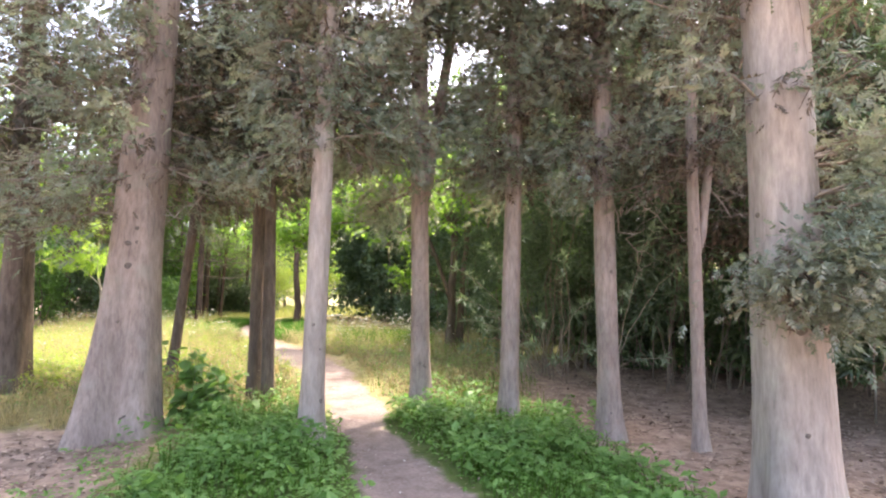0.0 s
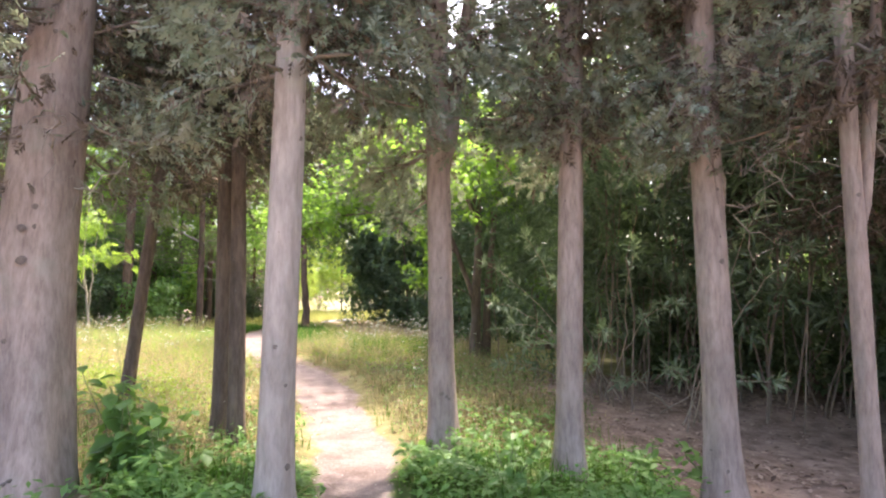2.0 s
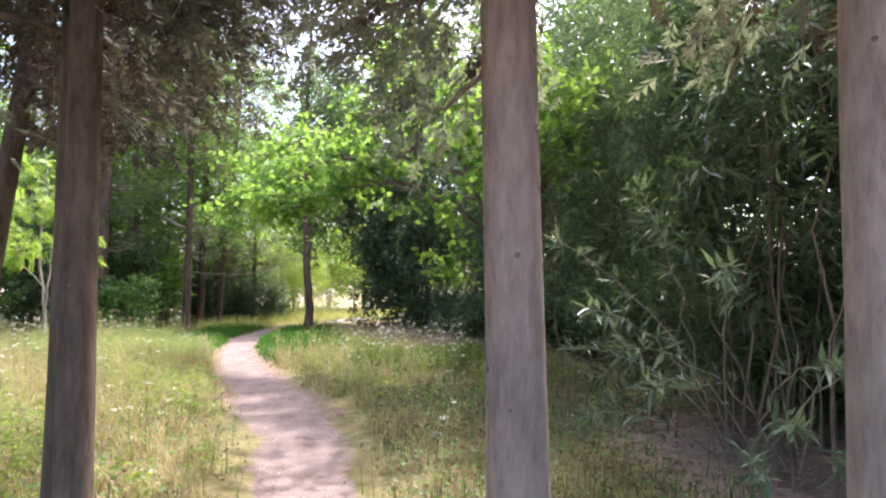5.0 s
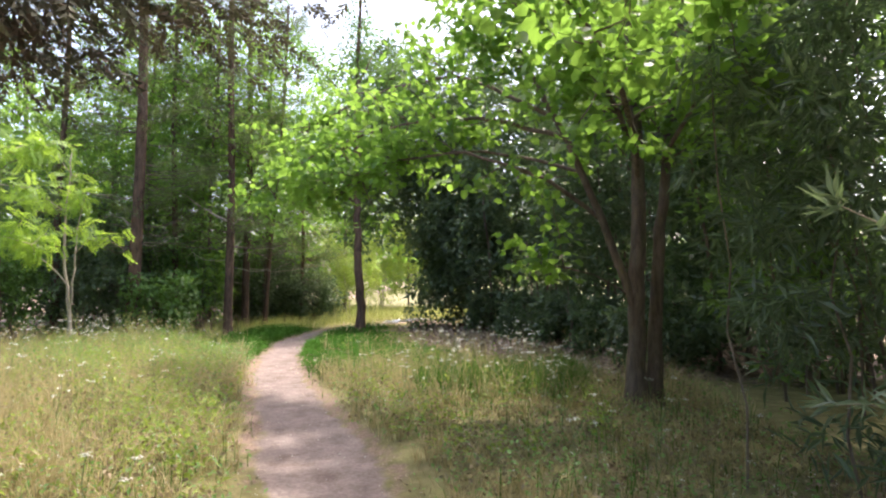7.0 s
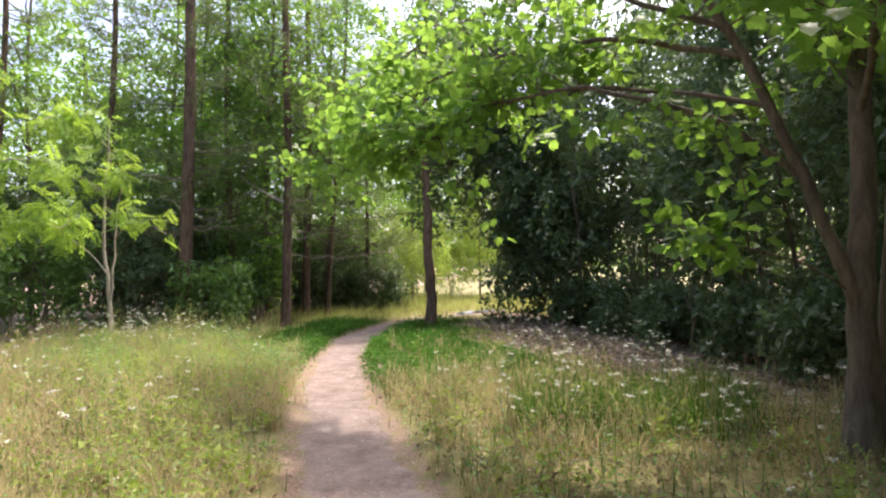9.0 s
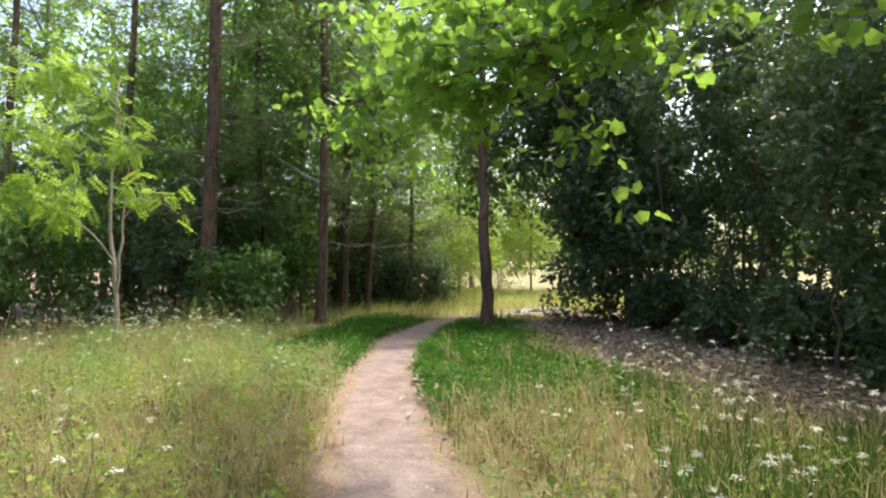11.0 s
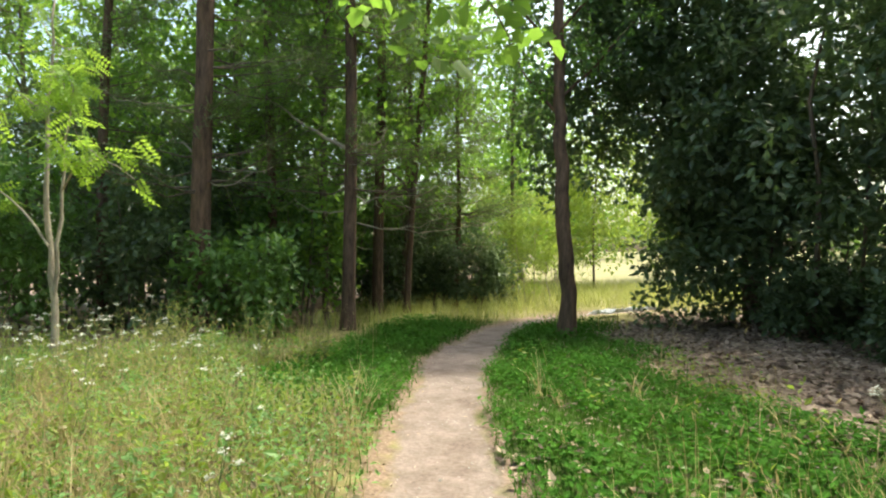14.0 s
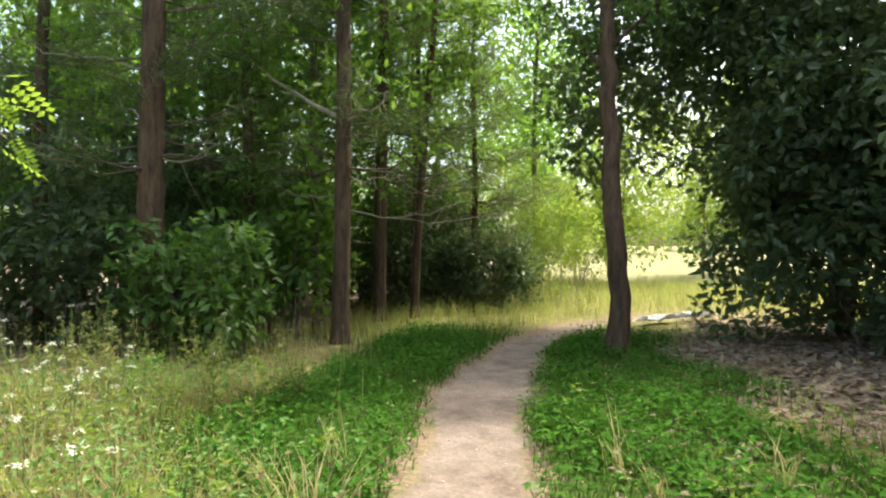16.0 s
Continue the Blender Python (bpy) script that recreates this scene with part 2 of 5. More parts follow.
def soil_zone(x, y):
    """Bare earth and litter under the cypresses and under the evergreen oaks."""
    row = soft_step(-y, -8.3, -6.6) * np.maximum(soft_step(x, 1.6, 2.6), soft_step(-x, 1.7, 2.6))
    thicket = soft_step(x, 1.7, 2.8) * soft_step(-y, -13, -10.5)
    front = litter_line(y) + 0.45 * wave(x, y, 1.7, 4.0)
    oak = soft_step(x - front, -0.3, 0.5) * soft_step(y, 15.5, 17.5) * soft_step(-y, -29.5, -27.5)
    pines = soft_step(-x, 6.8, 8.5) * soft_step(y, 20.5, 22.0)
    return np.maximum(np.maximum(row, thicket), np.maximum(oak, pines))


def litter_line(y):
    return np.interp(y, [15, 18, 20, 22, 24, 26, 28], [2.2, 0.4, -1.0, -1.8, -2.3, -2.3, -1.2])


def turf_zone(x, y):
    right = soft_step(x - np.interp(y, _ty, _tx), 0.2, 0.5) * soft_step(litter_line(y) + 0.5 + 0.6 * wave(x, y, 1.5, 2.0) - x, 0.0, 0.7) * soft_step(y, 16.5, 18.5) * soft_step(-y, -27, -25)
    left = soft_step(np.interp(y, _ty, _tx) - x, 0.2, 0.5) * soft_step(x, -6.4, -5.6) * soft_step(y, 18.5, 20.5) * soft_step(-y, -26.5, -25)
    start = soft_step(-y, -7.8, -7.0) * soft_step(y, 2.2, 3.5) * soft_step(x, -2.1, -1.5) * soft_step(-x, -2.6, -2.0)
    return np.maximum(np.maximum(right, left), start)


# ---- mesh tools ----
def make_mesh(name, verts, faces, mat, smooth=True):
    """One mesh from a vertex array and face arrays of three or four corners."""
    me = bpy.data.meshes.new(name)
    verts = np.ascontiguousarray(verts, np.float32)
    faces = [np.asarray(f, np.int32) for f in faces if len(f)]
    me.vertices.add(len(verts))
    me.vertices.foreach_set("co", verts.ravel())
    loops = np.concatenate([f.ravel() for f in faces])
    totals = np.concatenate([np.full(len(f), f.shape[1], np.int32) for f in faces])
    me.loops.add(len(loops))
    me.loops.foreach_set("vertex_index", loops)
    me.polygons.add(len(totals))
    me.polygons.foreach_set("loop_start", np.concatenate([[0], np.cumsum(totals)[:-1]]).astype(np.int32))
    me.polygons.foreach_set("use_smooth", np.full(len(totals), smooth))
    me.update(calc_edges=True)
    me.materials.append(mat)
    return me


class Heap:
    """Collects pieces of geometry that become one mesh."""

    def __init__(self):
        self.v, self.q, self.t, self.n = [], [], [], 0

    def add(self, verts, quads=(), tris=()):
        self.v.append(np.asarray(verts, float))
        if len(quads):
            self.q.append(np.asarray(quads) + self.n)
        if len(tris):
            self.t.append(np.asarray(tris) + self.n)
        self.n += len(verts)

    def mesh(self, name, mat, smooth=True):
        f = [np.concatenate(a) for a in (self.q, self.t) if a]
        return make_mesh(name, np.concatenate(self.v), f, mat, smooth)


def thing(name, x, y, label, category, group="", z=None):
    e = new(name)
    e.empty_display_size = 0.2
    e.location = (x, y, float(ground_z(x, y)) if z is None else z)
    return tagged(e, label, category, group)


def part(name, data, parent, label=""):
    ob = new(name, data)
    ob.parent = parent
    return tagged(ob, label)


def stuff(name, data, label, category):
    return tagged(new(name, data), label, category, "", "stuff")


def unit(v):
    return v / np.maximum(np.linalg.norm(v, axis=-1, keepdims=True), 1e-9)


def tube(points, radii, sides=6, shape=None, cap=True):
    """A tapered tube along points; shape(angle, k) gives a factor for the radius round ring k."""
    p = np.asarray(points, float)
    n = len(p)
    tan = unit(np.gradient(p, axis=0))
    ref = np.where(np.abs(tan[:, 2:3]) > 0.8, np.array([[1.0, 0, 0]]), np.array([[0, 0, 1.0]]))
    if abs(tan[:, 2]).mean() > 0.6:
        ref = np.tile([[1.0, 0, 0]], (n, 1))
    a = unit(np.cross(tan, ref))
    b = np.cross(tan, a)
    ang = np.linspace(0, 2 * np.pi, sides, endpoint=False)
    r = np.asarray(radii, float)[:, None] * np.ones((1, sides))
    if shape is not None:
        r = r * np.array([shape(ang, k) for k in range(n)])
    v = p[:, None] + r[..., None] * (np.cos(ang)[None, :, None] * a[:, None] + np.sin(ang)[None, :, None] * b[:, None])
    i = np.arange(n - 1)[:, None] * sides + np.arange(sides)[None]
    j = np.arange(n - 1)[:, None] * sides + (np.arange(sides)[None] + 1) % sides
    quads = np.stack([i, i + sides, j + sides, j], -1).reshape(-1, 4)
    v = v.reshape(-1, 3)
    tris = np.zeros((0, 3), int)
    if cap:
        v = np.concatenate([v, p[-1:] + tan[-1:] * r[-1, 0] * 0.6])
        k = np.arange(sides)
        tris = np.stack([(n - 1) * sides + k, np.full(sides, len(v) - 1), (n - 1) * sides + (k + 1) % sides], -1)
    return v, quads, tris


def bent(a, b, sag, n, rng, wobble=0.0):
    """A curve from a to b that sags by so much at its middle."""
    k = np.linspace(0, 1, n)[:, None]
    a, b = np.asarray(a, float), np.asarray(b, float)
    p = a + (b - a) * k
    p[:, 2] -= sag * 4 * (k * (1 - k))[:, 0]
    w = rng.normal(0, wobble, (n, 3)) * np.sin(k * np.pi)
    return p + w


# Leaf shapes, along +x from the stalk, face up.
KITE = (np.array([[0, 0, 0], [0.45, 0.26, 0.07], [1, 0, -0.05], [0.45, -0.26, 0.07]]), np.array([[0, 2, 1], [0, 3, 2]]))
NARROW = (np.array([[0, 0, 0], [0.4, 0.095, 0.03], [1, 0, -0.08], [0.4, -0.095, 0.03]]), np.array([[0, 2, 1], [0, 3, 2]]))
NEEDLE = (np.array([[0, 0.03, 0], [0, -0.03, 0], [1, 0, -0.1]]), np.array([[0, 1, 2]]))
BROAD = (np.array([[0, 0, 0], [0.12, 0.27, 0.05], [0.5, 0.33, 0.05], [1, 0, -0.1], [0.5, -0.33, 0.05], [0.12, -0.27, 0.05], [0.45, 0, -0.02]]), np.array([(6, k, (k + 1) % 6) for k in range(6)]))
_lobes = [(0, 0), (0.06, 0.44), (0.36, 0.33), (0.56, 0.46), (1.0, 0.0), (0.56, -0.46), (0.36, -0.33), (0.06, -0.44)]
LOBED = (np.array([(x, y, 0.10 * abs(y) - 0.12 * x * x) for x, y in _lobes] + [(0.3, 0, -0.01)]),
         np.array([(8, k, (k + 1) % 8) for k in range(8)]))


def spray_shape():
    """A flat feathery sprig of scale leaves."""
    v, t = [], []
    for k in range(3):
        x = 0.06 + 0.27 * k
        for s in (1, -1):
            n = len(v)
            l = 0.42 * (1 - 0.13 * k)
            v += [(x, 0, 0), (x + l * 0.72, s * l * 0.10, 0.04), (x + l * 0.85, s * l * 0.66, -0.03)]
            t += [(n, n + 1, n + 2)]
    n = len(v)
    v += [(0.7, 0.05, 0), (0.7, -0.05, 0), (1.1, 0, -0.04)]
    t += [(n, n + 1, n + 2)]
    return np.array(v, float), np.array(t)


SPRAY = spray_shape()


def pinnate_shape():
    """A feather-like leaf of paired leaflets."""
    v, t = [], []
    for k in range(6):
        x = 0.12 + 0.15 * k
        for s in (1, -1):
            n = len(v)
            v += [(x, 0, 0), (x + 0.10, s * 0.12, 0.01), (x + 0.05, s * 0.27, -0.03), (x - 0.04, s * 0.13, 0.01)]
            t += [(n, n + 1, n + 2), (n, n + 2, n + 3)]
    n = len(v)
    v += [(0.98, 0, 0), (1.08, 0.07, 0), (1.22, 0, -0.03), (1.08, -0.07, 0)]
    t += [(n, n + 1, n + 2), (n, n + 2, n + 3)]
    return np.array(v, float), np.array(t)


PINNATE = pinnate_shape()


def scatter(heap, shape, at, ways, sizes, rng, flat=0.6):
    """Puts a leaf shape at each place, pointing along its way; flat: how much the leaves keep their faces up."""
    sv, st = shape
    n = len(at)
    x = unit(np.asarray(ways, float))
    up = unit(np.array([0, 0, 1.0]) * flat + rng.normal(0, 1, (n, 3)) * (1.05 - flat) * 0.6)
    y = unit(np.cross(up, x))
    z = np.cross(x, y)
    s = np.broadcast_to(np.asarray(sizes, float), (n,))[:, None, None]
    v = np.asarray(at)[:, None] + s * (sv[None, :, :1] * x[:, None] + sv[None, :, 1:2] * y[:, None] + sv[None, :, 2:] * z[:, None])
    t = st[None] + (np.arange(n) * len(sv))[:, None, None]
    heap.add(v.reshape(-1, 3), tris=t.reshape(-1, 3))


def ball(rng, n, radius):
    return unit(rng.normal(0, 1, (n, 3))) * (rng.random((n, 1)) ** 0.45) * np.asarray(radius)


def leafy(heap, shape, centres, radius, per, size, rng, droop=0.25, flat=0.55):
    """Clumps of leaves round the given centres."""
    centres = np.asarray(centres, float)
    c = np.repeat(centres, per, 0)
    o = ball(rng, len(c), radius)
    ways = o / np.max(radius) + rng.normal(0, 0.6, o.shape) + [0, 0, -droop]
    scatter(heap, shape, c + o, ways, size * rng.uniform(0.65, 1.25, len(c)), rng, flat)



# ---- ground ----
def build_ground():
    gx = np.concatenate([[-300, -160, -90, -55, -38, -28, -22, -18, -15], np.arange(-13, 9.01, 0.16), [10.5, 12.5, 15, 19, 25, 36, 55, 90, 160, 300]])
    gy = np.concatenate([[-300, -160, -90, -50, -28, -16, -10, -7], np.arange(-3, 33.01, 0.18), [34, 35.5, 37, 39, 42, 46, 52, 60, 75, 95, 130, 200, 300]])
    x, y = np.meshgrid(gx, gy)
    z = ground_z(x, y)
    nx, ny = len(gx), len(gy)
    i = (np.arange(ny - 1)[:, None] * nx + np.arange(nx - 1)[None]).ravel()
    me = make_mesh("ground", np.stack([x, y, z], -1).reshape(-1, 3), [np.stack([i, i + 1, i + nx + 1, i + nx], -1)], ground_material())
    d = off_track(x, y)
    masks = {"track": np.clip(0.5 - d / 0.30, 0, 1.2), "soil": soil_zone(x, y), "turf": turf_zone(x, y), "rim": 0.72 * np.exp(-((d - 0.08) / 0.16) ** 2) * soft_step(y, 10.0, 13.0), "hay": soft_step(y, 29.0, 33.0) * soft_step(x, -6.0, -3.5)}
    for name, values in masks.items():
        a = me.attributes.new(name, "FLOAT", "POINT")
        a.data.foreach_set("value", values.astype(np.float32).ravel())
    tagged(new("ground", me), "uneven earth with a trodden pale dirt track through meadow", "ground", "", "structure")


build_ground()

# ---- trees ----


def knot_mesh():
    """A branch scar: a raised ring with a sunken dark middle, facing +x."""
    ang = np.linspace(0, 2 * np.pi, 10, endpoint=False)
    rings = [(1.45, -0.3), (1.15, 0.02), (0.8, 0.20), (0.45, 0.27), (0.1, 0.24)]
    v = np.array([(h, r * (1 + 0.18 * np.sin(2 * a + 1) + 0.12 * np.sin(5 * a)) * np.cos(a), 0.75 * r * (1 + 0.15 * np.sin(3 * a)) * np.sin(a)) for r, h in rings for a in ang])
    k, n = np.arange(10), 10
    q = np.concatenate([np.stack([j * n + k, j * n + (k + 1) % n, (j + 1) * n + (k + 1) % n, (j + 1) * n + k], -1) for j in range(4)])
    return make_mesh("knot", v, [q], KNOT)


KNOT_MESH = knot_mesh()


GREY_TWIG = plain_material("grey dead wood", (0.22, 0.18, 0.155), (0.42, 0.36, 0.31), 12.0)


def trunk_curve(height, lean, rng, wobble, steps=22):
    k = np.linspace(0, 1, steps)
    p = np.stack([lean[0] * k, lean[1] * k, height * k], -1)
    a, b = rng.uniform(0, 6.3, 2)
    p[:, 0] += wobble * np.sin(k * 7 + a) * k ** 0.5 - wobble * np.sin(a) * (1 - k) * k ** 0.5
    p[:, 1] += wobble * np.sin(k * 6 + b) * k ** 0.5 - wobble * np.sin(b) * (1 - k) * k ** 0.5
    p[0, 2] = -0.12
    return p


def add_trunk(parent, height, radius, lean, rng, mat, wobble=0.05, flare=0.6, flute=0.06, knots=0, offset=(0, 0), name="trunk", taper=0.55, sides=28, scars=()):
    p = trunk_curve(height, lean, rng, wobble, 40)
    p[:, :2] += offset
    k = np.linspace(0, 1, len(p))
    z = p[:, 2] - p[0, 2]
    r = radius * (1 - (1 - taper) * k) * (1 + flare * np.exp(-z / (radius * 2.6)))
    ph = rng.uniform(0, 6.3, 4)

    def shape(a, i):
        w = flute * (1 + 2.5 * math.exp(-z[i] / (radius * 3)))
        return 1 + w * (0.6 * np.sin(3 * a + ph[0]) + 0.5 * np.sin(5 * a + ph[1] + z[i] * 0.3)) + 0.025 * np.sin(2 * a + ph[2] + z[i] * 2.2) + 0.02 * np.sin(7 * a + ph[3] - z[i] * 3.1)

    h = Heap()
    h.add(*tube(p, r, sides, shape))
    ob = part(name, h.mesh(name, mat), parent)
    for k in range(knots + len(scars)):
        zz = rng.uniform(0.25, 4.2) if k < knots else scars[k - knots][0]
        i = int(np.searchsorted(p[:, 2], zz))
        f = (zz - p[i - 1, 2]) / (p[i, 2] - p[i - 1, 2])
        c = p[i - 1] + (p[i] - p[i - 1]) * f
        rr = r[i - 1] + (r[i] - r[i - 1]) * f
        a = rng.uniform(-np.pi, 0.2) if rng.random() < 0.8 else rng.uniform(0, 6.3)
        s = rng.uniform(0.006, 0.014) * (1 + 2.0 * radius)
        if k >= knots:
            a, s = scars[k - knots][1], 0.72 * scars[k - knots][2]
        n = part("knot", KNOT_MESH, ob)
        n.matrix_local = Matrix.LocRotScale((c[0] + math.cos(a) * rr * 0.97, c[1] + math.sin(a) * rr * 0.97, zz), Euler((rng.uniform(-0.4, 0.4), 0, a)), (s * 0.5, s * rng.uniform(0.75, 1.1), s * rng.uniform(1.0, 1.5)))
    return p, r


def along(p, z):
    return np.array([np.interp(z, p[:, 2], p[:, c]) for c in range(3)])


def cypress(x, y, radius, lean, seed, bottom=2.6, spread=1.1, lush=1.0, height=10.0, wobble=0.02, twin=None, label="", knots=14, extra=(), bark=CYPRESS_BARK, flare=0.6, twigs=1.0, flute=0.06, taper=0.55, brown=1.0, scars=(), bare=(), leaf=CYPRESS_LEAF):
    """A tall cypress: bare trunk, a brown tangle of dead twigs inside, grey-green sprays hanging outside."""
    rng = np.random.default_rng(seed)
    tree = thing("cypress", x, y, label or "tall cypress with bare grey-brown trunk and hanging foliage", "tree", "cypress row")
    p, r = add_trunk(tree, height, radius, lean, rng, bark, wobble, flare, flute, knots, taper=taper, scars=scars)
    if twin and twin[3] == 0:
        add_trunk(tree, height * 0.9, radius * 0.9, (lean[0] + twin[2], lean[1]), rng, bark, wobble, flare, flute, 4, twin[:2], "second_trunk")
    elif twin:
        s = along(p, twin[3])
        fork = Heap()
        up = [s, s + [0.10, twin[1], 0.25], s + [0.16, twin[1], 0.7], s + [0.2 + twin[2] * 0.2, 0.1, 2.0], s + [0.2 + twin[2] * 0.5, 0.1, 5.0]]
        fork.add(*tube(up, radius * np.array([0.6, 0.7, 0.65, 0.55, 0.3]), 12))
        part("second_trunk", fork.mesh("second_trunk", bark), tree)
    for a, l, z, rise in bare:
        h = Heap()
        s = along(p, z)
        q = bent(s, s + [math.cos(a) * l, math.sin(a) * l, rise], rng.uniform(-0.15, 0.2), 10, rng, 0.05)
        h.add(*tube(q, np.linspace(0.014, 0.004, 10), 6))
        for _ in range(9):
            i = rng.integers(3, 10)
            h.add(*tube(bent(q[i], q[i] + rng.normal(0, 0.22, 3) - [0, 0, 0.12], -0.06, 5, rng, 0.03), [0.005, 0.004, 0.003, 0.0025, 0.0015], 3, None, False))
        tagged(part("dead_branch", h.mesh("dead_branch", GREY_TWIG), tree, "bare grey dead branch"), kind="stuff")
    green, dry, wood = Heap(), Heap(), Heap()
    ends = []
    n_low = int(62 * lush)
    for k in range(n_low + 18):
        if k < n_low:
            z = bottom + (rng.random() ** 0.9) * 3.2
        else:
            z = rng.uniform(bottom + 3.0, height - 0.3)
        a = rng.uniform(0, 2 * np.pi)
        l = spread * rng.uniform(0.45, 1.15) * (1 if k < n_low else 1.15)
        c = along(p, z)
        rise = rng.uniform(-0.35, 0.45)
        e = c + [math.cos(a) * l, math.sin(a) * l, rise * l]
        ends.append((c, e, k >= n_low))
    for a, l, z, rise in extra:
        c = along(p, z)
        ends.append((c, c + [math.cos(a) * l, math.sin(a) * l, rise], 2 if l < 1 else False))
    for c, e, high in ends:
        q = bent(c, e, rng.uniform(-0.1, 0.15), 6, rng, 0.03)
        wood.add(*tube(q, np.linspace(0.018, 0.005, 6), 4, None, False))
        d = unit(e - c)
        m = 30 if high is True else 110 if high == 2 else 84
        k = rng.uniform(0.45, 1.1, m)[:, None]
        at = c + (e - c) * k + rng.normal(0, 0.13, (m, 3)) + [0, 0, -0.05]
        ways = d + rng.normal(0, 0.55, (m, 3)) + [0, 0, -0.35]
        scatter(green, SPRAY, at, ways, (0.30 if high is True else 0.12 if high == 2 else 0.155) * rng.uniform(0.6, 1.25, m), rng, 0.45)
        m = int((9 if high is True else 6 if high == 2 else 22) * brown)
        k = rng.uniform(0.1, 0.75, m)[:, None]
        at = c + (e - c) * k + rng.normal(0, 0.12, (m, 3))
        scatter(dry, SPRAY, at, d * 0.3 + rng.normal(0, 0.5, (m, 3)) + [0, 0, -0.8], (0.28 if high is True else 0.17) * rng.uniform(0.6, 1.2, m), rng, 0.3)
        if high is False:
            for _ in range(int(3 * twigs)):
                s = c + (e - c) * rng.uniform(0.15, 0.9)
                t = s + rng.normal(0, 0.16, 3) + [0, 0, -rng.uniform(0.1, 0.5)]
                wood.add(*tube(bent(s, t, -0.05, 4, rng, 0.02), [0.005, 0.004, 0.003, 0.0015], 3, None, False))
    part("crown", green.mesh("crown", leaf, False), tree, "cypress sprays coloured dark for shade, partly dry" if leaf is CYPRESS_SHADED else "grey-green scaly cypress sprays")
    part("dry_foliage", dry.mesh("dry_foliage", CYPRESS_DRY, False), tree, "brown withered inner sprays")
    tagged(part("dead_twig_tangle", wood.mesh("dead_twig_tangle", DEAD_TWIG), tree, "thin brown dead twigs"), kind="stuff")
    return tree


# Trees standing behind or backlit take the foliage colour with shade mixed in.
cypress(-5.05, 9.3, 0.21, (0.2, 0), 11, 2.5, 1.4, label="dark cypress trunk at the edge of the meadow", flare=0.4, bark=DARK_BARK, leaf=CYPRESS_SHADED)
cypress(-2.72, 7.1, 0.305, (0.45, 0.5), 12, 2.9, 1.5, 0.9, knots=40, scars=((1.88, -1.5, 0.034), (1.3, -1.1, 0.024), (2.3, -1.3, 0.024)), flare=0.6, flute=0.12, taper=0.3, label="thick leaning cypress with fluted flared base",
        bare=[(3.4, 1.5, 3.3, 0.1), (3.9, 1.3, 3.6, 0.0), (2.9, 1.6, 3.0, 0.2), (4.3, 1.1, 3.1, -0.2), (0.2, 0.9, 2.75, 0.1), (-0.4, 0.8, 2.6, 0.05), (3.6, 1.7, 3.9, -0.2), (5.2, 0.8, 3.0, 0.0)],
        extra=[(3.5, 1.5, 2.7, -0.2), (3.9, 1.7, 2.9, -0.3), (3.2, 1.9, 3.1, -0.1), (4.4, 1.3, 3.0, -0.3), (2.9, 1.6, 2.6, -0.1), (4.0, 1.2, 2.5, -0.3)])
cypress(-0.53, 5.90, 0.107, (0.2, 0.1), 13, 2.75, 0.95, 1.1, bark=PALE_CYPRESS_BARK, taper=0.75, knots=22, scars=((1.12, -1.5, 0.026), (1.82, -1.9, 0.022), (0.75, -1.2, 0.02), (2.2, -1.4, 0.02)), label="pale slender cypress beside the dirt track",
        extra=[(0.3, 1.1, 3.3, -0.3), (0.8, 1.2, 3.5, -0.35), (0.5, 1.0, 3.1, -0.3), (1.1, 1.1, 3.3, -0.2)])
cypress(-1.52, 8.5, 0.092, (0.0, 0), 14, 2.75, 1.1, 1.0, leaf=CYPRESS_SHADED, twin=(0.23, -0.33, -0.1, 0), knots=8, bark=DARK_BARK, flare=0.4, label="dark double-stemmed cypress by the track",
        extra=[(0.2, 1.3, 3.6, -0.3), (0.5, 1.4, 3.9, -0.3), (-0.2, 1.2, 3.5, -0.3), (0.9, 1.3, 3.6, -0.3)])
cypress(-3.05, 9.9, 0.08, (1.0, 0.4), 15, 2.6, 1.1, 0.9, knots=6, bark=DARK_BARK, leaf=CYPRESS_SHADED, label="thin dark leaning cypress hung with withered foliage", brown=2.0,
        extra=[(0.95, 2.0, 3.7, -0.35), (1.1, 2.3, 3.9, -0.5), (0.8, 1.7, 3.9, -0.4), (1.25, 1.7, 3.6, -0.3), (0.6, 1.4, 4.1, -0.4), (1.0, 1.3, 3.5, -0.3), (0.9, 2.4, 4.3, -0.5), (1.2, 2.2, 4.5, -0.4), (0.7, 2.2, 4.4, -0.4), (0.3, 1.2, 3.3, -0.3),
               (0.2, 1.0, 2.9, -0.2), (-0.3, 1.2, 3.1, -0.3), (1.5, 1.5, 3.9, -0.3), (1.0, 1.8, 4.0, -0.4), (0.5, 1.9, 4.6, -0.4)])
cypress(0.66, 7.45, 0.114, (-0.1, 0.1), 16, 2.95, 1.0, 1.0, taper=0.75, knots=40, twin=(0.04, 0.03, 0.9, 2.5), label="straight cypress with smooth brown-grey trunk",
        extra=[(2.45, 0.45, 2.4, -0.2), (2.7, 0.6, 2.7, -0.2), (2.9, 0.75, 2.75, -0.3), (3.4, 0.6, 2.7, -0.2), (2.2, 0.8, 2.8, -0.3), (1.5, 0.7, 2.8, -0.3), (3.0, 1.1, 3.4, -0.35), (2.6, 1.2, 3.6, -0.3), (3.5, 1.0, 3.3, -0.3), (2.2, 1.2, 3.4, -0.3)])
cypress(1.66, 6.95, 0.108, (0.2, 0.1), 17, 2.7, 1.0, 1.2, knots=18, taper=0.7, label="slim cypress standing in weeds")
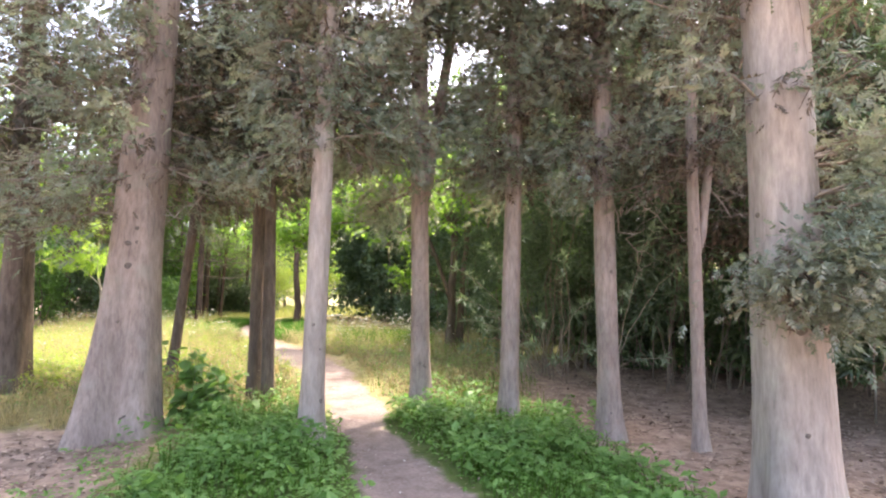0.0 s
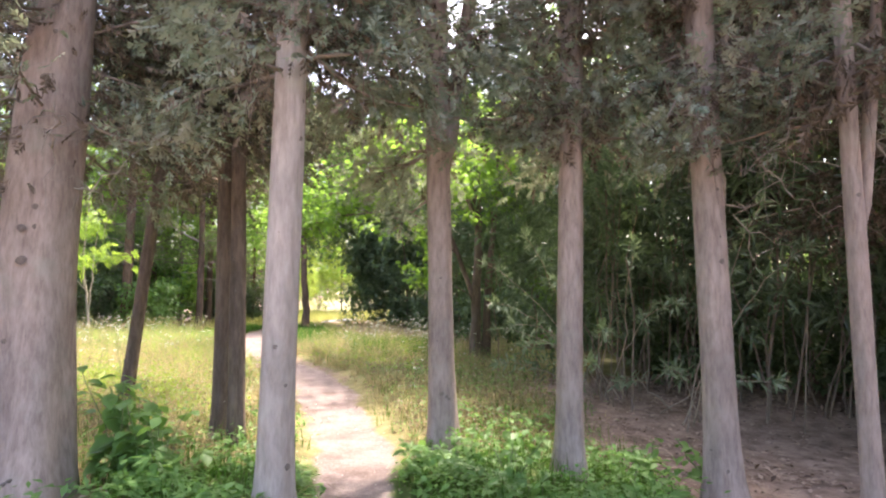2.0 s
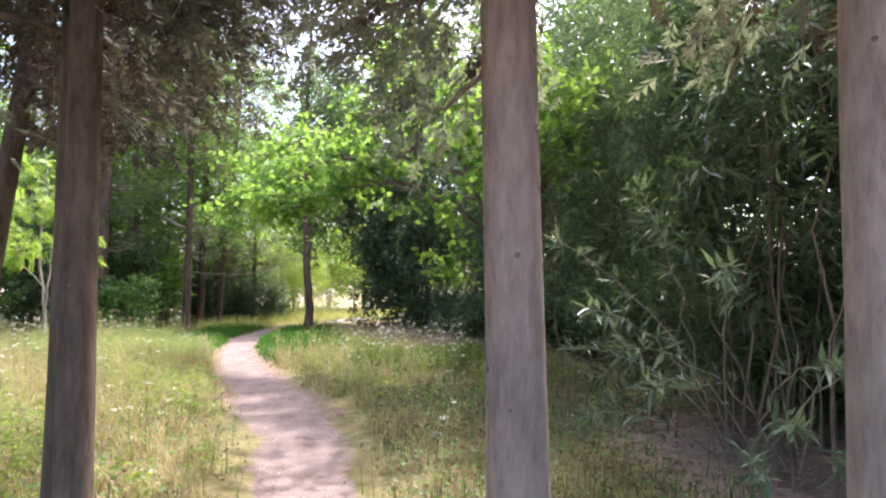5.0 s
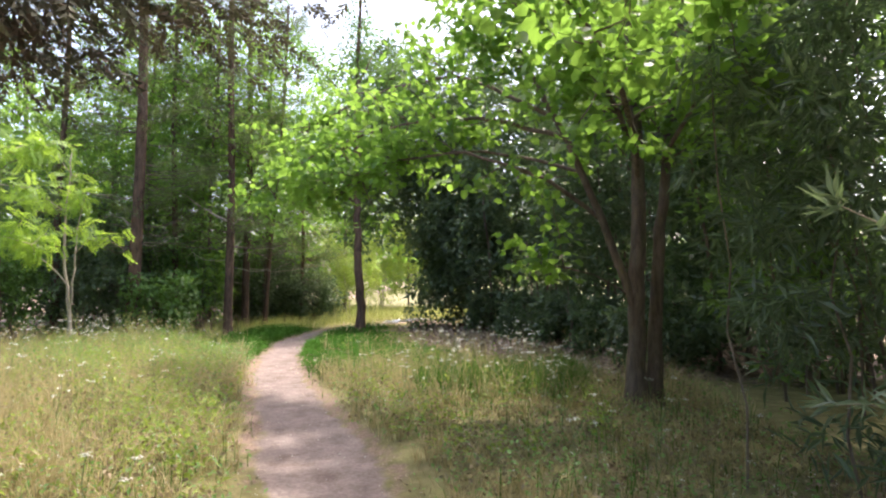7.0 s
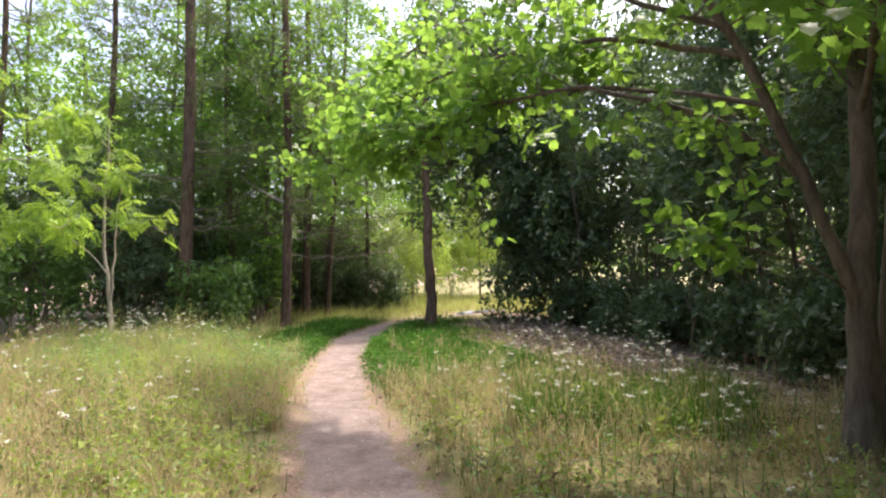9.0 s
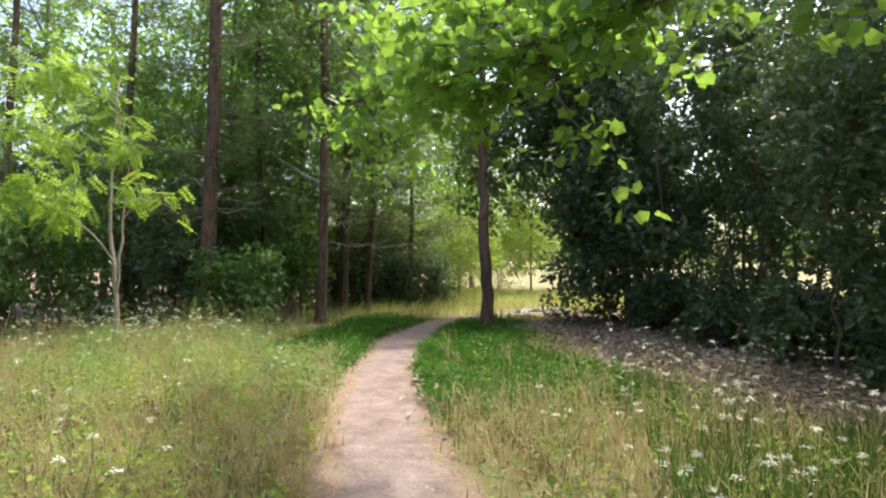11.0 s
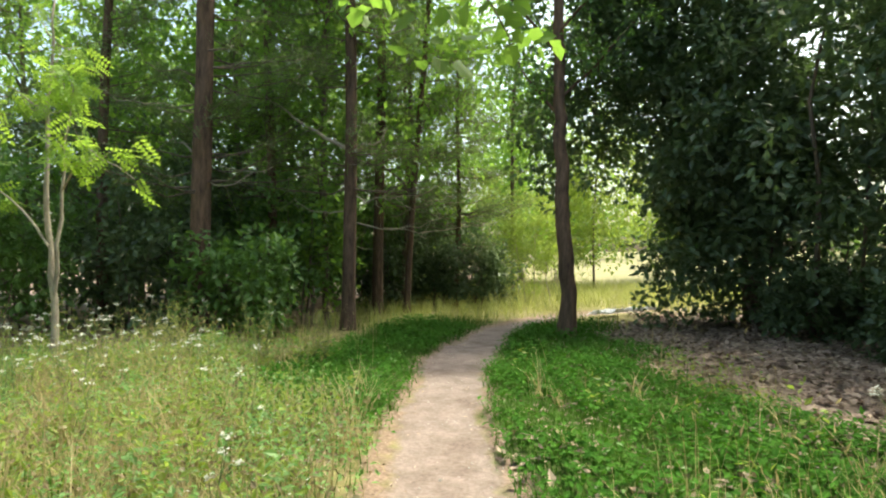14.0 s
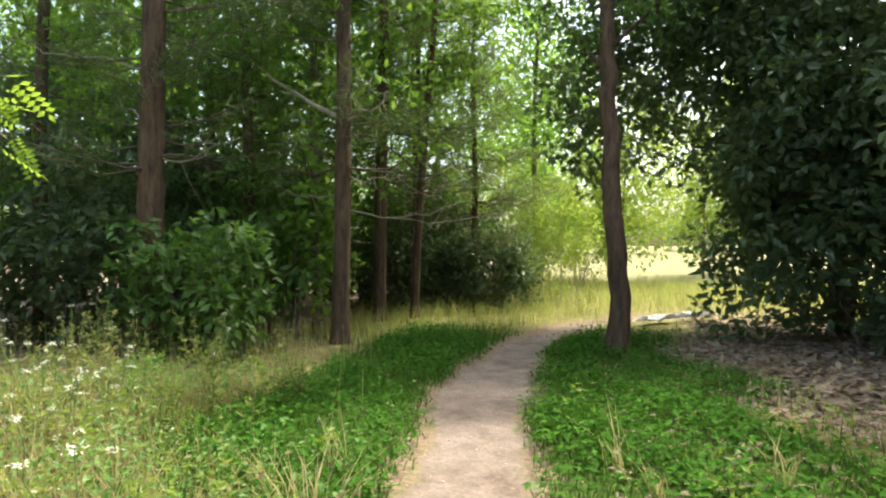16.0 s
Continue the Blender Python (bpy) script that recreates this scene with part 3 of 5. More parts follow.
cypress(2.69, 6.48, 0.122, (0.1, 0.2), 18, 3.0, 1.0, 1.0, taper=0.7, knots=26, wobble=0.05, bare=[(0.2, 0.9, 3.2, -0.8), (0.6, 0.8, 2.8, -0.9), (-0.2, 0.9, 3.5, -0.6), (0.0, 1.0, 3.9, -0.8)], label="knotty cypress on bare brown earth", twigs=3.0, brown=1.5)
cypress(3.47, 5.97, 0.070, (0.1, 0.2), 19, 2.9, 1.1, 0.8, knots=6, twin=(0.03, 0.03, 0.9, 2.0), bare=[(2.8, 0.7, 3.0, -0.5), (0.3, 0.8, 3.2, -0.7), (-0.5, 0.8, 3.5, -0.6), (0.9, 0.9, 3.0, -0.8)], twigs=3.0, brown=1.6, label="thin forked cypress above leaf litter")
cypress(3.15, 4.12, 0.25, (-0.1, 0.1), 20, 2.9, 1.2, 0.4, bark=PALE_CYPRESS_BARK, taper=0.75, knots=12, flare=0.4, scars=((1.37, -2.0, 0.045), (0.85, -2.3, 0.03), (1.2, -2.6, 0.025)), label="thick pale cypress with a low leafy branch",
        extra=[(a, l, z, r) for a, l, z, r in ((-2.5, 0.62, 1.75, -0.05), (-2.2, 0.66, 1.85, 0.0), (-1.9, 0.7, 1.7, -0.05), (-1.6, 0.75, 1.95, 0.05), (-1.3, 0.7, 1.75, -0.05), (-1.0, 0.8, 2.0, 0.1), (-0.7, 0.8, 1.8, 0.0), (-0.4, 0.8, 2.1, 0.1),
                                              (-0.1, 0.8, 2.3, 0.15), (-0.8, 0.85, 2.35, 0.15), (-1.2, 0.75, 2.25, 0.1), (-0.5, 0.7, 1.62, -0.05), (-0.3, 0.9, 2.6, 0.2), (-0.9, 0.8, 2.6, 0.2), (-1.5, 0.6, 1.62, -0.1)) for _ in range(2)])
cypress(5.2, 7.3, 0.14, (0.1, 0), 21, 2.2, 1.5, 1.1, leaf=CYPRESS_SHADED, twigs=3.0, brown=2.0, label="cypress standing inside the thicket")
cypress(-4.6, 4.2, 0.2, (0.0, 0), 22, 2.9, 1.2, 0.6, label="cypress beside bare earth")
cypress(5.6, 10.6, 0.09, (0.1, 0.1), 23, 2.3, 1.3, 0.8, twigs=3.0, brown=2.5, leaf=CYPRESS_SHADED, bark=DARK_BARK, label="thin cypress hung with brown dead twigs")


def limb_tree(name, x, y, label, category, stems, bark, seed, leaf, shape, size, clump, per, group="", flat=0.55, twigs=3, twig_len=0.7, droop=0.3):
    """A broadleaved tree. stems: (points, base radius, tip radius, leafy from) in metres from the foot of the tree."""
    rng = np.random.default_rng(seed)
    tree = thing(name, x, y, label, category, group)
    crown = Heap()
    for n, (pts, r0, r1, start) in enumerate(stems):
        pts = np.asarray(pts, float)
        s = np.concatenate([[0], np.cumsum(np.linalg.norm(np.diff(pts, axis=0), axis=1))])
        k = np.linspace(0, s[-1], max(6, int(s[-1] / 0.25)))
        q = np.stack([np.interp(k, s, pts[:, c]) for c in range(3)], -1)
        q[1:-1] = (q[:-2] + 2 * q[1:-1] + q[2:]) / 4 + rng.normal(0, 0.012, q[1:-1].shape)
        r = np.linspace(r0, r1, len(q))
        h = Heap()
        if pts[0][2] <= 0.05:
            q[0, 2] = -0.1
            r[:2] *= (1.5, 1.15)
        h.add(*tube(q, r, 12 if r0 > 0.05 else 7))
        if start < 1:
            for _ in range(int(twigs * s[-1] * (1 - start) + 1)):
                i = int(len(q) * rng.uniform(start, 1.0))
                i = min(max(i, 1), len(q) - 1)
                d = unit(q[i] - q[i - 1]) * 0.5 + rng.normal(0, 0.6, 3) * [1, 1, 0.6]
                e = q[i] + unit(d) * twig_len * rng.uniform(0.5, 1.2)
                tw = bent(q[i], e, 0.05, 5, rng, 0.03)
                h.add(*tube(tw, np.linspace(min(0.012, r1 + 0.004), 0.003, 5), 4, None, False))
                cs = np.concatenate([tw[2:], tw[2:] + rng.normal(0, clump * 0.6, (3, 3))])
                leafy(crown, shape, cs, clump * np.array([1, 1, 0.6]), per, size, rng, droop, flat)
            leafy(crown, shape, q[-1:], clump, per * 2, size, rng, droop, flat)
        part("trunk" if pts[0][2] <= 0.05 else "limb", h.mesh("limb", bark), tree)
    if crown.n:
        part("crown", crown.mesh("crown", leaf, False), tree)
    return tree


# The maple whose limbs reach out over the track.
limb_tree("maple_tree", 2.02, 14.6, "double-trunked maple reaching over the track", "tree", [
    ([(0, 0, 0), (0.05, 0.0, 1.5), (0.12, 0.1, 2.8), (0.1, 0.3, 4.5), (-0.15, 0.5, 6.5)], 0.115, 0.03, 0.44),
    ([(0.24, 0.1, 0), (0.30, 0.1, 1.5), (0.45, 0.1, 3.0), (0.75, 0.2, 5.0)], 0.095, 0.025, 0.5),
    ([(-0.02, -0.02, 1.2), (-0.35, 0.05, 2.2), (-0.75, 0.1, 3.2), (-1.3, 0.3, 4.4), (-1.9, 0.6, 5.6)], 0.055, 0.02, 0.5),
    ([(-0.35, 0.05, 2.2), (-1.0, 0.1, 2.75), (-2.0, 0.5, 3.15), (-3.2, 1.1, 3.1), (-4.2, 1.6, 2.85)], 0.03, 0.006, 0.22),
    ([(-0.75, 0.1, 3.2), (-1.6, 0.6, 3.6), (-2.8, 1.3, 3.75), (-4.2, 2.0, 3.5), (-5.4, 2.8, 3.0)], 0.03, 0.006, 0.16),
    ([(-0.6, 0.1, 2.8), (-1.5, 0.8, 3.2), (-2.4, 1.0, 3.25), (-3.4, 1.3, 2.95), (-3.95, 1.5, 2.6)], 0.025, 0.006, 0.4),
    ([(-0.9, 0.2, 3.5), (-2.0, 1.2, 4.4), (-3.3, 2.2, 4.5), (-4.8, 3.2, 4.1)], 0.03, 0.006, 0.15),
    ([(0.1, 0.1, 3.0), (-0.5, -0.3, 4.0), (-1.5, -0.5, 4.8), (-2.8, -0.4, 5.2)], 0.035, 0.008, 0.15),
    ([(0.1, 0.2, 3.6), (-0.2, 0.6, 4.8), (-0.6, 1.0, 5.6), (-1.2, 1.4, 6.2)], 0.035, 0.008, 0.1),
    ([(-0.02, 0, 1.25), (-0.25, -0.1, 1.45), (-0.6, -0.15, 1.6), (-0.85, -0.2, 1.62)], 0.012, 0.004, 0.5),
    ([(0.7, 0.2, 4.6), (0.9, 1.2, 5.4), (0.8, 2.2, 6.0)], 0.03, 0.008, 0.2),
    ([(0.1, 0.1, 2.7), (-0.2, -0.8, 3.2), (-0.7, -1.8, 3.4), (-1.1, -2.9, 3.25)], 0.035, 0.006, 0.3),
    ([(0.1, 0.1, 3.2), (-0.5, -0.9, 3.9), (-1.2, -1.9, 4.1), (-1.9, -2.8, 3.9)], 0.035, 0.006, 0.25),
    ([(0.4, 0.1, 2.9), (0.5, -0.9, 3.5), (0.2, -1.9, 3.8), (-0.2, -2.9, 3.6)], 0.03, 0.006, 0.25),
], DARK_BARK, 31, MAPLE_LEAF, LOBED, 0.1, 0.22, 9, twigs=5.4, twig_len=0.85)

# The slim tree where the track bends.
limb_tree("oak_tree", -2.83, 24.55, "slim dark tree where the track bends", "tree", [
    ([(0, 0, 0), (0.06, 0, 0.7), (-0.02, 0, 1.6), (-0.08, 0.1, 3.0), (-0.10, 0.15, 5.0), (-0.1, 0.2, 7.5), (0.0, 0.2, 10.0)], 0.135, 0.04, 0.6),
    ([(-0.08, 0.1, 3.6), (-0.6, 0.3, 4.3), (-1.0, 0.5, 5.0)], 0.03, 0.008, 0.3),
    ([(-0.08, 0.1, 3.9), (0.5, 0.3, 4.5), (1.1, 0.5, 5.2)], 0.03, 0.008, 0.3),
    ([(-0.1, 0.1, 4.6), (-0.8, -0.2, 5.5), (-1.5, -0.3, 6.1)], 0.03, 0.008, 0.3),
    ([(-0.1, 0.1, 5.0), (0.7, 0.0, 5.8), (1.4, 0.2, 6.4)], 0.03, 0.008, 0.3),
    ([(-0.1, 0.2, 6.2), (0.8, 0.4, 7.4), (1.6, 0.6, 8.2)], 0.03, 0.008, 0.25),
    ([(-0.1, 0.2, 6.4), (-0.9, 0.3, 7.5), (-1.7, 0.5, 8.2)], 0.03, 0.008, 0.25),
    ([(-0.1, 0.2, 7.2), (0.2, 1.0, 8.4), (0.6, 1.6, 9.2)], 0.03, 0.008, 0.25),
], PINE_BARK, 32, SHRUB_LEAF, KITE, 0.10, 0.28, 14, twigs=6.0)


def pine(x, y, radius, seed, lean=(0, 0), dead=(), height=11.0, label="pine with dark rough trunk and bare lower branches", low=2.3, boughs=80):
    """A pine: rough dark trunk, dead pale branches low down, needle tufts above."""
    rng = np.random.default_rng(seed)
    tree = thing("pine", x, y, label, "tree", "pines beyond the meadow")
    p, r = add_trunk(tree, height, radius, lean, rng, PINE_BARK, 0.05, 0.35, 0.05)
    for a, z, l, rise, rr in dead:
        c = along(p, z)
        h = Heap()
        e = c + [math.cos(a) * l, math.sin(a) * l, rise]
        q = bent(c, e, 0.12, 9, rng, 0.05)
        h.add(*tube(q, np.linspace(rr, 0.005, 9), 6))
        for k in range(5):
            i = rng.integers(3, 9)
            h.add(*tube(bent(q[i], q[i] + rng.normal(0, 0.25, 3), 0.03, 4, rng, 0.02), [0.007, 0.005, 0.004, 0.002], 3, None, False))
        part("dead_branch", h.mesh("dead_branch", PALE_BARK), tree, "bare pale dead branch")
    need, wood = Heap(), Heap()
    for k in range(boughs):
        z = low + (height - low) * rng.random() ** 1.15
        a = rng.uniform(0, 6.3)
        l = rng.uniform(0.8, 2.2) * (1.15 - 0.5 * z / height)
        c = along(p, z)
        e = c + [math.cos(a) * l, math.sin(a) * l, rng.uniform(-0.1, 0.6)]
        q = bent(c, e, 0.1, 6, rng, 0.05)
        wood.add(*tube(q, np.linspace(0.016, 0.004, 6), 4, None, False))
        for i in (2, 3, 4, 5):
            m = 40 if z > 3.0 or low < 2 else 14
            at = np.repeat(q[i:i + 1], m, 0) + rng.normal(0, 0.09, (m, 3))
            scatter(need, NEEDLE, at, unit(e - c) * 0.5 + rng.normal(0, 0.8, (m, 3)), 0.21 * rng.uniform(0.7, 1.2, m), rng, 0.2)
    part("needles", need.mesh("needles", PINE_NEEDLE, False), tree)
    tagged(part("twig_tangle", wood.mesh("twig_tangle", DARK_BARK), tree), kind="stuff")
    return tree


pine(-6.55, 24.4, 0.122, 41, (0.0, 0.1), [(3.45, 3.15, 1.9, 1.3, 0.042), (-0.3, 3.15, 0.8, 0.3, 0.034), (2.0, 1.7, 0.9, -0.4, 0.012), (-0.3, 2.4, 1.1, -0.1, 0.014), (0.2, 1.9, 1.6, 0.05, 0.012), (3.3, 2.1, 1.0, 0.2, 0.012)])
pine(-6.95, 26.9, 0.12, 42, (0.1, 0.1), [(0.3, 1.9, 2.4, 0.1, 0.018), (-0.4, 2.6, 1.6, 0.1, 0.014), (3.0, 2.8, 1.2, 0.3, 0.012)])
pine(-8.47, 22.9, 0.165, 43, (0.2, 0), [(2.6, 3.0, 1.4, 0.5, 0.02), (0.1, 2.5, 1.2, 0.2, 0.014), (3.4, 3.6, 1.8, 0.4, 0.016)], label="stout pine behind dark undergrowth")
pine(-8.3, 24.9, 0.09, 44, (-0.1, 0), [(0.3, 2.0, 0.9, 0.1, 0.01)], label="thin pine behind dark undergrowth")
pine(-6.45, 27.4, 0.075, 45, (0.7, 0.2), [(0.1, 2.6, 1.4, 0.0, 0.012)], label="thin leaning pine beside a larger one")
pine(-5.75, 29.3, 0.07, 46, (0.1, 0.1), [(-0.2, 1.6, 1.5, 0.1, 0.012), (-0.6, 2.1, 1.4, 0.0, 0.012)], 7.0, "young pine with grey-green boughs low down", 1.1, 80)
pine(-7.4, 30.2, 0.07, 47, (0.0, 0.1), (), 8.0, "young pine with grey-green boughs low down", 1.2, 80)
pine(-11.0, 23.6, 0.10, 48, (0.1, 0.1), [(2.9, 2.8, 1.3, 0.3, 0.014)], 10.0, "pine above dense dark undergrowth", 2.0, 70)
pine(-13.6, 23.0, 0.10, 49, (0.1, 0.1), (), 10.0, "pine above dense dark undergrowth", 2.0, 70)

# Robinia saplings on the meadow's edge.
limb_tree("robinia_sapling", -8.35, 20.2, "forked pale robinia sapling with yellow-green leaves", "sapling", [
    ([(0, 0, 0), (-0.02, 0, 0.9), (-0.08, 0, 1.4), (-0.25, 0.1, 2.0), (-0.2, 0.1, 3.2), (-0.1, 0.1, 4.4)], 0.045, 0.012, 0.62),
    ([(-0.02, 0, 0.9), (0.07, 0, 1.5), (0.05, 0.05, 2.3), (0.15, 0.1, 3.2)], 0.028, 0.008, 0.6),
    ([(-0.1, 0, 1.45), (-0.4, 0.05, 1.8), (-0.9, 0.1, 2.1), (-1.4, 0.2, 2.3)], 0.018, 0.005, 0.5),
    ([(0.05, 0.05, 2.1), (0.4, -0.1, 2.45), (0.9, -0.2, 2.45), (1.3, -0.25, 2.15)], 0.014, 0.004, 0.4),
    ([(-0.2, 0.1, 3.0), (-0.7, -0.1, 3.4), (-1.2, -0.2, 3.4)], 0.014, 0.004, 0.4),
], PALE_BARK, 51, ROBINIA_LEAF, PINNATE, 0.26, 0.16, 2, twigs=3.0, twig_len=0.5, droop=0.5)
limb_tree("robinia_tree", -10.2, 18.4, "young robinia with bright feathery leaves", "tree", [
    ([(0, 0, 0), (0.1, 0, 1.5), (0.3, 0, 3.0), (0.5, 0, 5.0)], 0.06, 0.02, 0.4),
    ([(0.1, 0, 1.5), (0.8, 0.1, 2.2), (1.5, 0.2, 2.4), (2.2, 0.1, 2.2)], 0.025, 0.006, 0.3),
    ([(0.2, 0, 2.2), (0.9, -0.3, 3.0), (1.7, -0.4, 3.3), (2.3, -0.4, 3.2)], 0.025, 0.006, 0.3),
    ([(0.3, 0, 2.8), (0.9, 0.4, 3.7), (1.6, 0.6, 4.2)], 0.025, 0.006, 0.3),
    ([(0.1, 0, 1.8), (-0.8, 0.1, 2.6), (-1.6, 0.2, 3.0)], 0.025, 0.006, 0.3),
], PALE_BARK, 52, ROBINIA_LEAF, PINNATE, 0.28, 0.2, 3, twigs=4.2, twig_len=0.6, droop=0.5)


def shrub(name, x, y, size, seed, leaf, shape, leaf_size, label, category="shrub", clumps=120, per=26, base=0.15, stems=12, bark=DARK_BARK, group="", lift=0.0, flat=0.5, stem_r=0.02, inner=0.35, clump=0.3, root=None):
    """A many-stemmed shrub. size: half width in x and y, height."""
    rng = np.random.default_rng(seed)
    bush = thing(name, x, y, label, category, group)
    sx, sy, sz = size
    d = unit(rng.normal(0, 1, (clumps, 3)))
    rad = rng.uniform(inner, 1.0, (clumps, 1)) ** 0.6 * (1 + 0.16 * np.sin(d[:, :1] * 5 + seed) + 0.12 * np.sin(d[:, 1:2] * 7 + d[:, 2:] * 5))
    c = d * rad * [sx, sy, (sz - base) / 2] + [0, 0, (sz + base) / 2 + lift]
    c[:, :2] *= np.maximum(0.3, np.sqrt(1 - d[:, 2:] ** 2)) ** -0.55
    c = c[c[:, 2] > base + lift * 0.5]
    crown = Heap()
    leafy(crown, shape, c, clump * np.array([1, 1, 0.7]), per, leaf_size, rng, 0.25, flat)
    for k in range(stems):
        wood = Heap()
        f = np.array([*(rng.normal(0, 0.34, 2) * [sx, sy]), -0.08]) if root is None else np.array([root[0] + rng.normal(0, 0.2), root[1] + rng.normal(0, 0.2), -0.08])
        near = rng.integers(len(c), size=9)
        e = c[near[np.argmin(np.hypot(c[near, 0] - f[0], c[near, 1] - f[1]))]]
        q = bent(f, e, -0.1, 7, rng, 0.05)
        wood.add(*tube(q, np.linspace(stem_r * rng.uniform(0.7, 1.4), 0.006, 7), 6))
        for j in range(3):
            e2 = c[rng.integers(len(c))]
            if np.linalg.norm(e2 - q[4]) < 1.6:
                wood.add(*tube(bent(q[rng.integers(3, 6)], e2, -0.05, 5, rng, 0.04), np.linspace(0.008, 0.003, 5), 4, None, False))
        part("stem", wood.mesh("stem", bark), bush)
    part("crown", crown.mesh("crown", leaf, False), bush)
    return bush


# Evergreen oaks on the inner side of the bend.
OAKS = "dark evergreen oak with dense foliage to the ground"
for n, (ux, uy, ux2, uy2, hh, low) in enumerate([(0.25, 26.5, 1.75, 1.6, 5.0, 0.0), (-0.9, 27.4, 2.75, 1.7, 10.0, 1.9), (2.7, 24.6, 2.5, 2.4, 8.8, 0.0), (4.2, 20.8, 2.6, 2.5, 9.2, 0.0), (4.9, 17.4, 2.0, 2.0, 8.4, 0.1), (7.4, 23.5, 2.8, 2.8, 8.6, 0.1), (4.8, 28.6, 2.6, 2.4, 8.6, 0.2)]):
    shrub("evergreen_oak", ux, uy, (ux2, uy2, hh), 61 + n, OAK_LEAF, KITE, 0.175, OAKS if n != 1 else "tall dark evergreen oak with high spreading crown", "tree", 540 if n != 1 else 900, 36, low, 9 if n != 1 else 3, group="evergreen oaks", stem_r=0.035 if n != 1 else 0.07, clump=0.38, inner=0.15, root=(1.5, -0.3) if n == 1 else None)
for n, (ux, uy, us, hh) in enumerate([(1.0, 25.2, 0.9, 1.1), (1.9, 23.2, 0.9, 1.1), (2.6, 21.4, 0.9, 1.2), (3.2, 19.4, 0.9, 1.3), (3.4, 17.6, 0.9, 1.2)]):
    shrub("undergrowth_shrub", ux, uy, (us, us, hh), 160 + n, OAK_LEAF, KITE, 0.14, "low dark bush under the evergreen oaks", "shrub", 110, 30, 0.0, 5, group="undergrowth", clump=0.26)

# Oleanders and dark undergrowth beside the track.
OLE = "tall oleander with long grey-green leaves and bare stems"
shrub("oleander", 3.8, 10.2, (1.6, 1.4, 5.2), 71, OLEANDER_LEAF, NARROW, 0.19, OLE, "shrub", 230, 40, 0.5, 26, OLEANDER_BARK, "oleanders", stem_r=0.011, clump=0.26)
shrub("oleander", 3.7, 12.0, (2.0, 1.6, 5.8), 72, OLEANDER_LEAF, NARROW, 0.19, OLE, "shrub", 360, 46, 0.1, 16, OLEANDER_BARK, "oleanders", stem_r=0.011, clump=0.28)
shrub("oleander", 5.4, 9.0, (1.6, 1.5, 6.2), 73, OLEANDER_LEAF, NARROW, 0.19, OLE, "shrub", 260, 40, 0.6, 26, OLEANDER_BARK, "oleanders", stem_r=0.011)
shrub("oleander", 6.6, 6.0, (1.6, 1.6, 6.0), 75, OLEANDER_LEAF, NARROW, 0.19, OLE, "shrub", 240, 40, 0.5, 20, OLEANDER_BARK, "oleanders", stem_r=0.011)
shrub("thicket_shrub", 4.7, 14.6, (1.8, 1.5, 7.4), 74, FAR_LEAF, KITE, 0.14, "tall dense green shrub by the maple", "shrub", 300, 36, 0.2, 12, DARK_BARK, "thicket", stem_r=0.02)
shrub("thicket_shrub", 7.0, 11.5, (2.4, 2.4, 9.0), 76, OAK_LEAF, KITE, 0.18, "tall dense dark shrub at the back of the thicket", "shrub", 480, 36, 0.1, 8, DARK_BARK, "thicket", stem_r=0.02, clump=0.4)
shrub("thicket_shrub", 8.6, 7.4, (2.2, 2.4, 8.5), 77, OAK_LEAF, KITE, 0.18, "tall dense dark shrub at the back of the thicket", "shrub", 440, 36, 0.1, 8, DARK_BARK, "thicket", stem_r=0.02, clump=0.4)


def arching_oleander(x, y, tips, seed):
    """Long pale stems that bow outward, each ending in whorls of narrow leaves."""
    rng = np.random.default_rng(seed)
    bush = thing("oleander", x, y, "oleander with long arching pale stems and leaf whorls", "shrub", "oleanders")
    for tx, ty, tz in tips:
        a = np.array([rng.normal(0, 0.25), rng.normal(0, 0.2), -0.05])
        e = np.array([tx - x, ty - y, tz])
        q = bent(a, e, -0.28 if tz > 0.8 else -0.15, 12, rng, 0.02)
        h = Heap()
        h.add(*tube(q, np.linspace(0.009, 0.003, 12), 6))
        leaves = Heap()
        for k in (7, 8, 9, 10, 11, 11):
            w = unit(q[k] - q[k - 1])
            n = 9 if k > 8 else 5
            ways = w * (0.9 if k == 11 else 0.35) + unit(rng.normal(0, 1, (n, 3))) * 0.8
            scatter(leaves, NARROW, np.repeat(q[k:k + 1], n, 0) + rng.normal(0, 0.02, (n, 3)), ways, 0.15 * rng.uniform(0.7, 1.2, n), rng, 0.5)
        s = part("stem", h.mesh("stem", PALE_BARK), bush, "long bare pale stem")
        tagged(part("foliage", leaves.mesh("foliage", OLEANDER_PALE, False), s), kind="stuff")


OLEANDER_PALE = leaf_material("pale oleander leaves", (0.10, 0.15, 0.09), (0.22, 0.29, 0.19), (0.25, 0.36, 0.12), 0.35, 0.25, None, 0.6)
arching_oleander(3.1, 10.0, [(1.45, 9.0, 1.3), (1.75, 8.8, 0.85), (2.05, 8.5, 1.55), (1.55, 9.4, 0.55), (2.4, 8.1, 1.05), (2.7, 8.0, 1.9), (1.85, 9.2, 2.1), (1.5, 10.0, 1.8), (2.2, 8.5, 0.4), (3.1, 8.0, 1.3), (1.7, 10.4, 0.9), (1.65, 9.0, 1.05), (2.3, 8.3, 0.7)], 78)
arching_oleander(3.6, 8.9, [(3.0, 7.9, 0.7), (3.4, 7.6, 1.5), (4.2, 7.5, 1.9), (3.9, 7.6, 0.6), (2.7, 8.5, 0.5), (3.7, 7.4, 2.3)], 79)

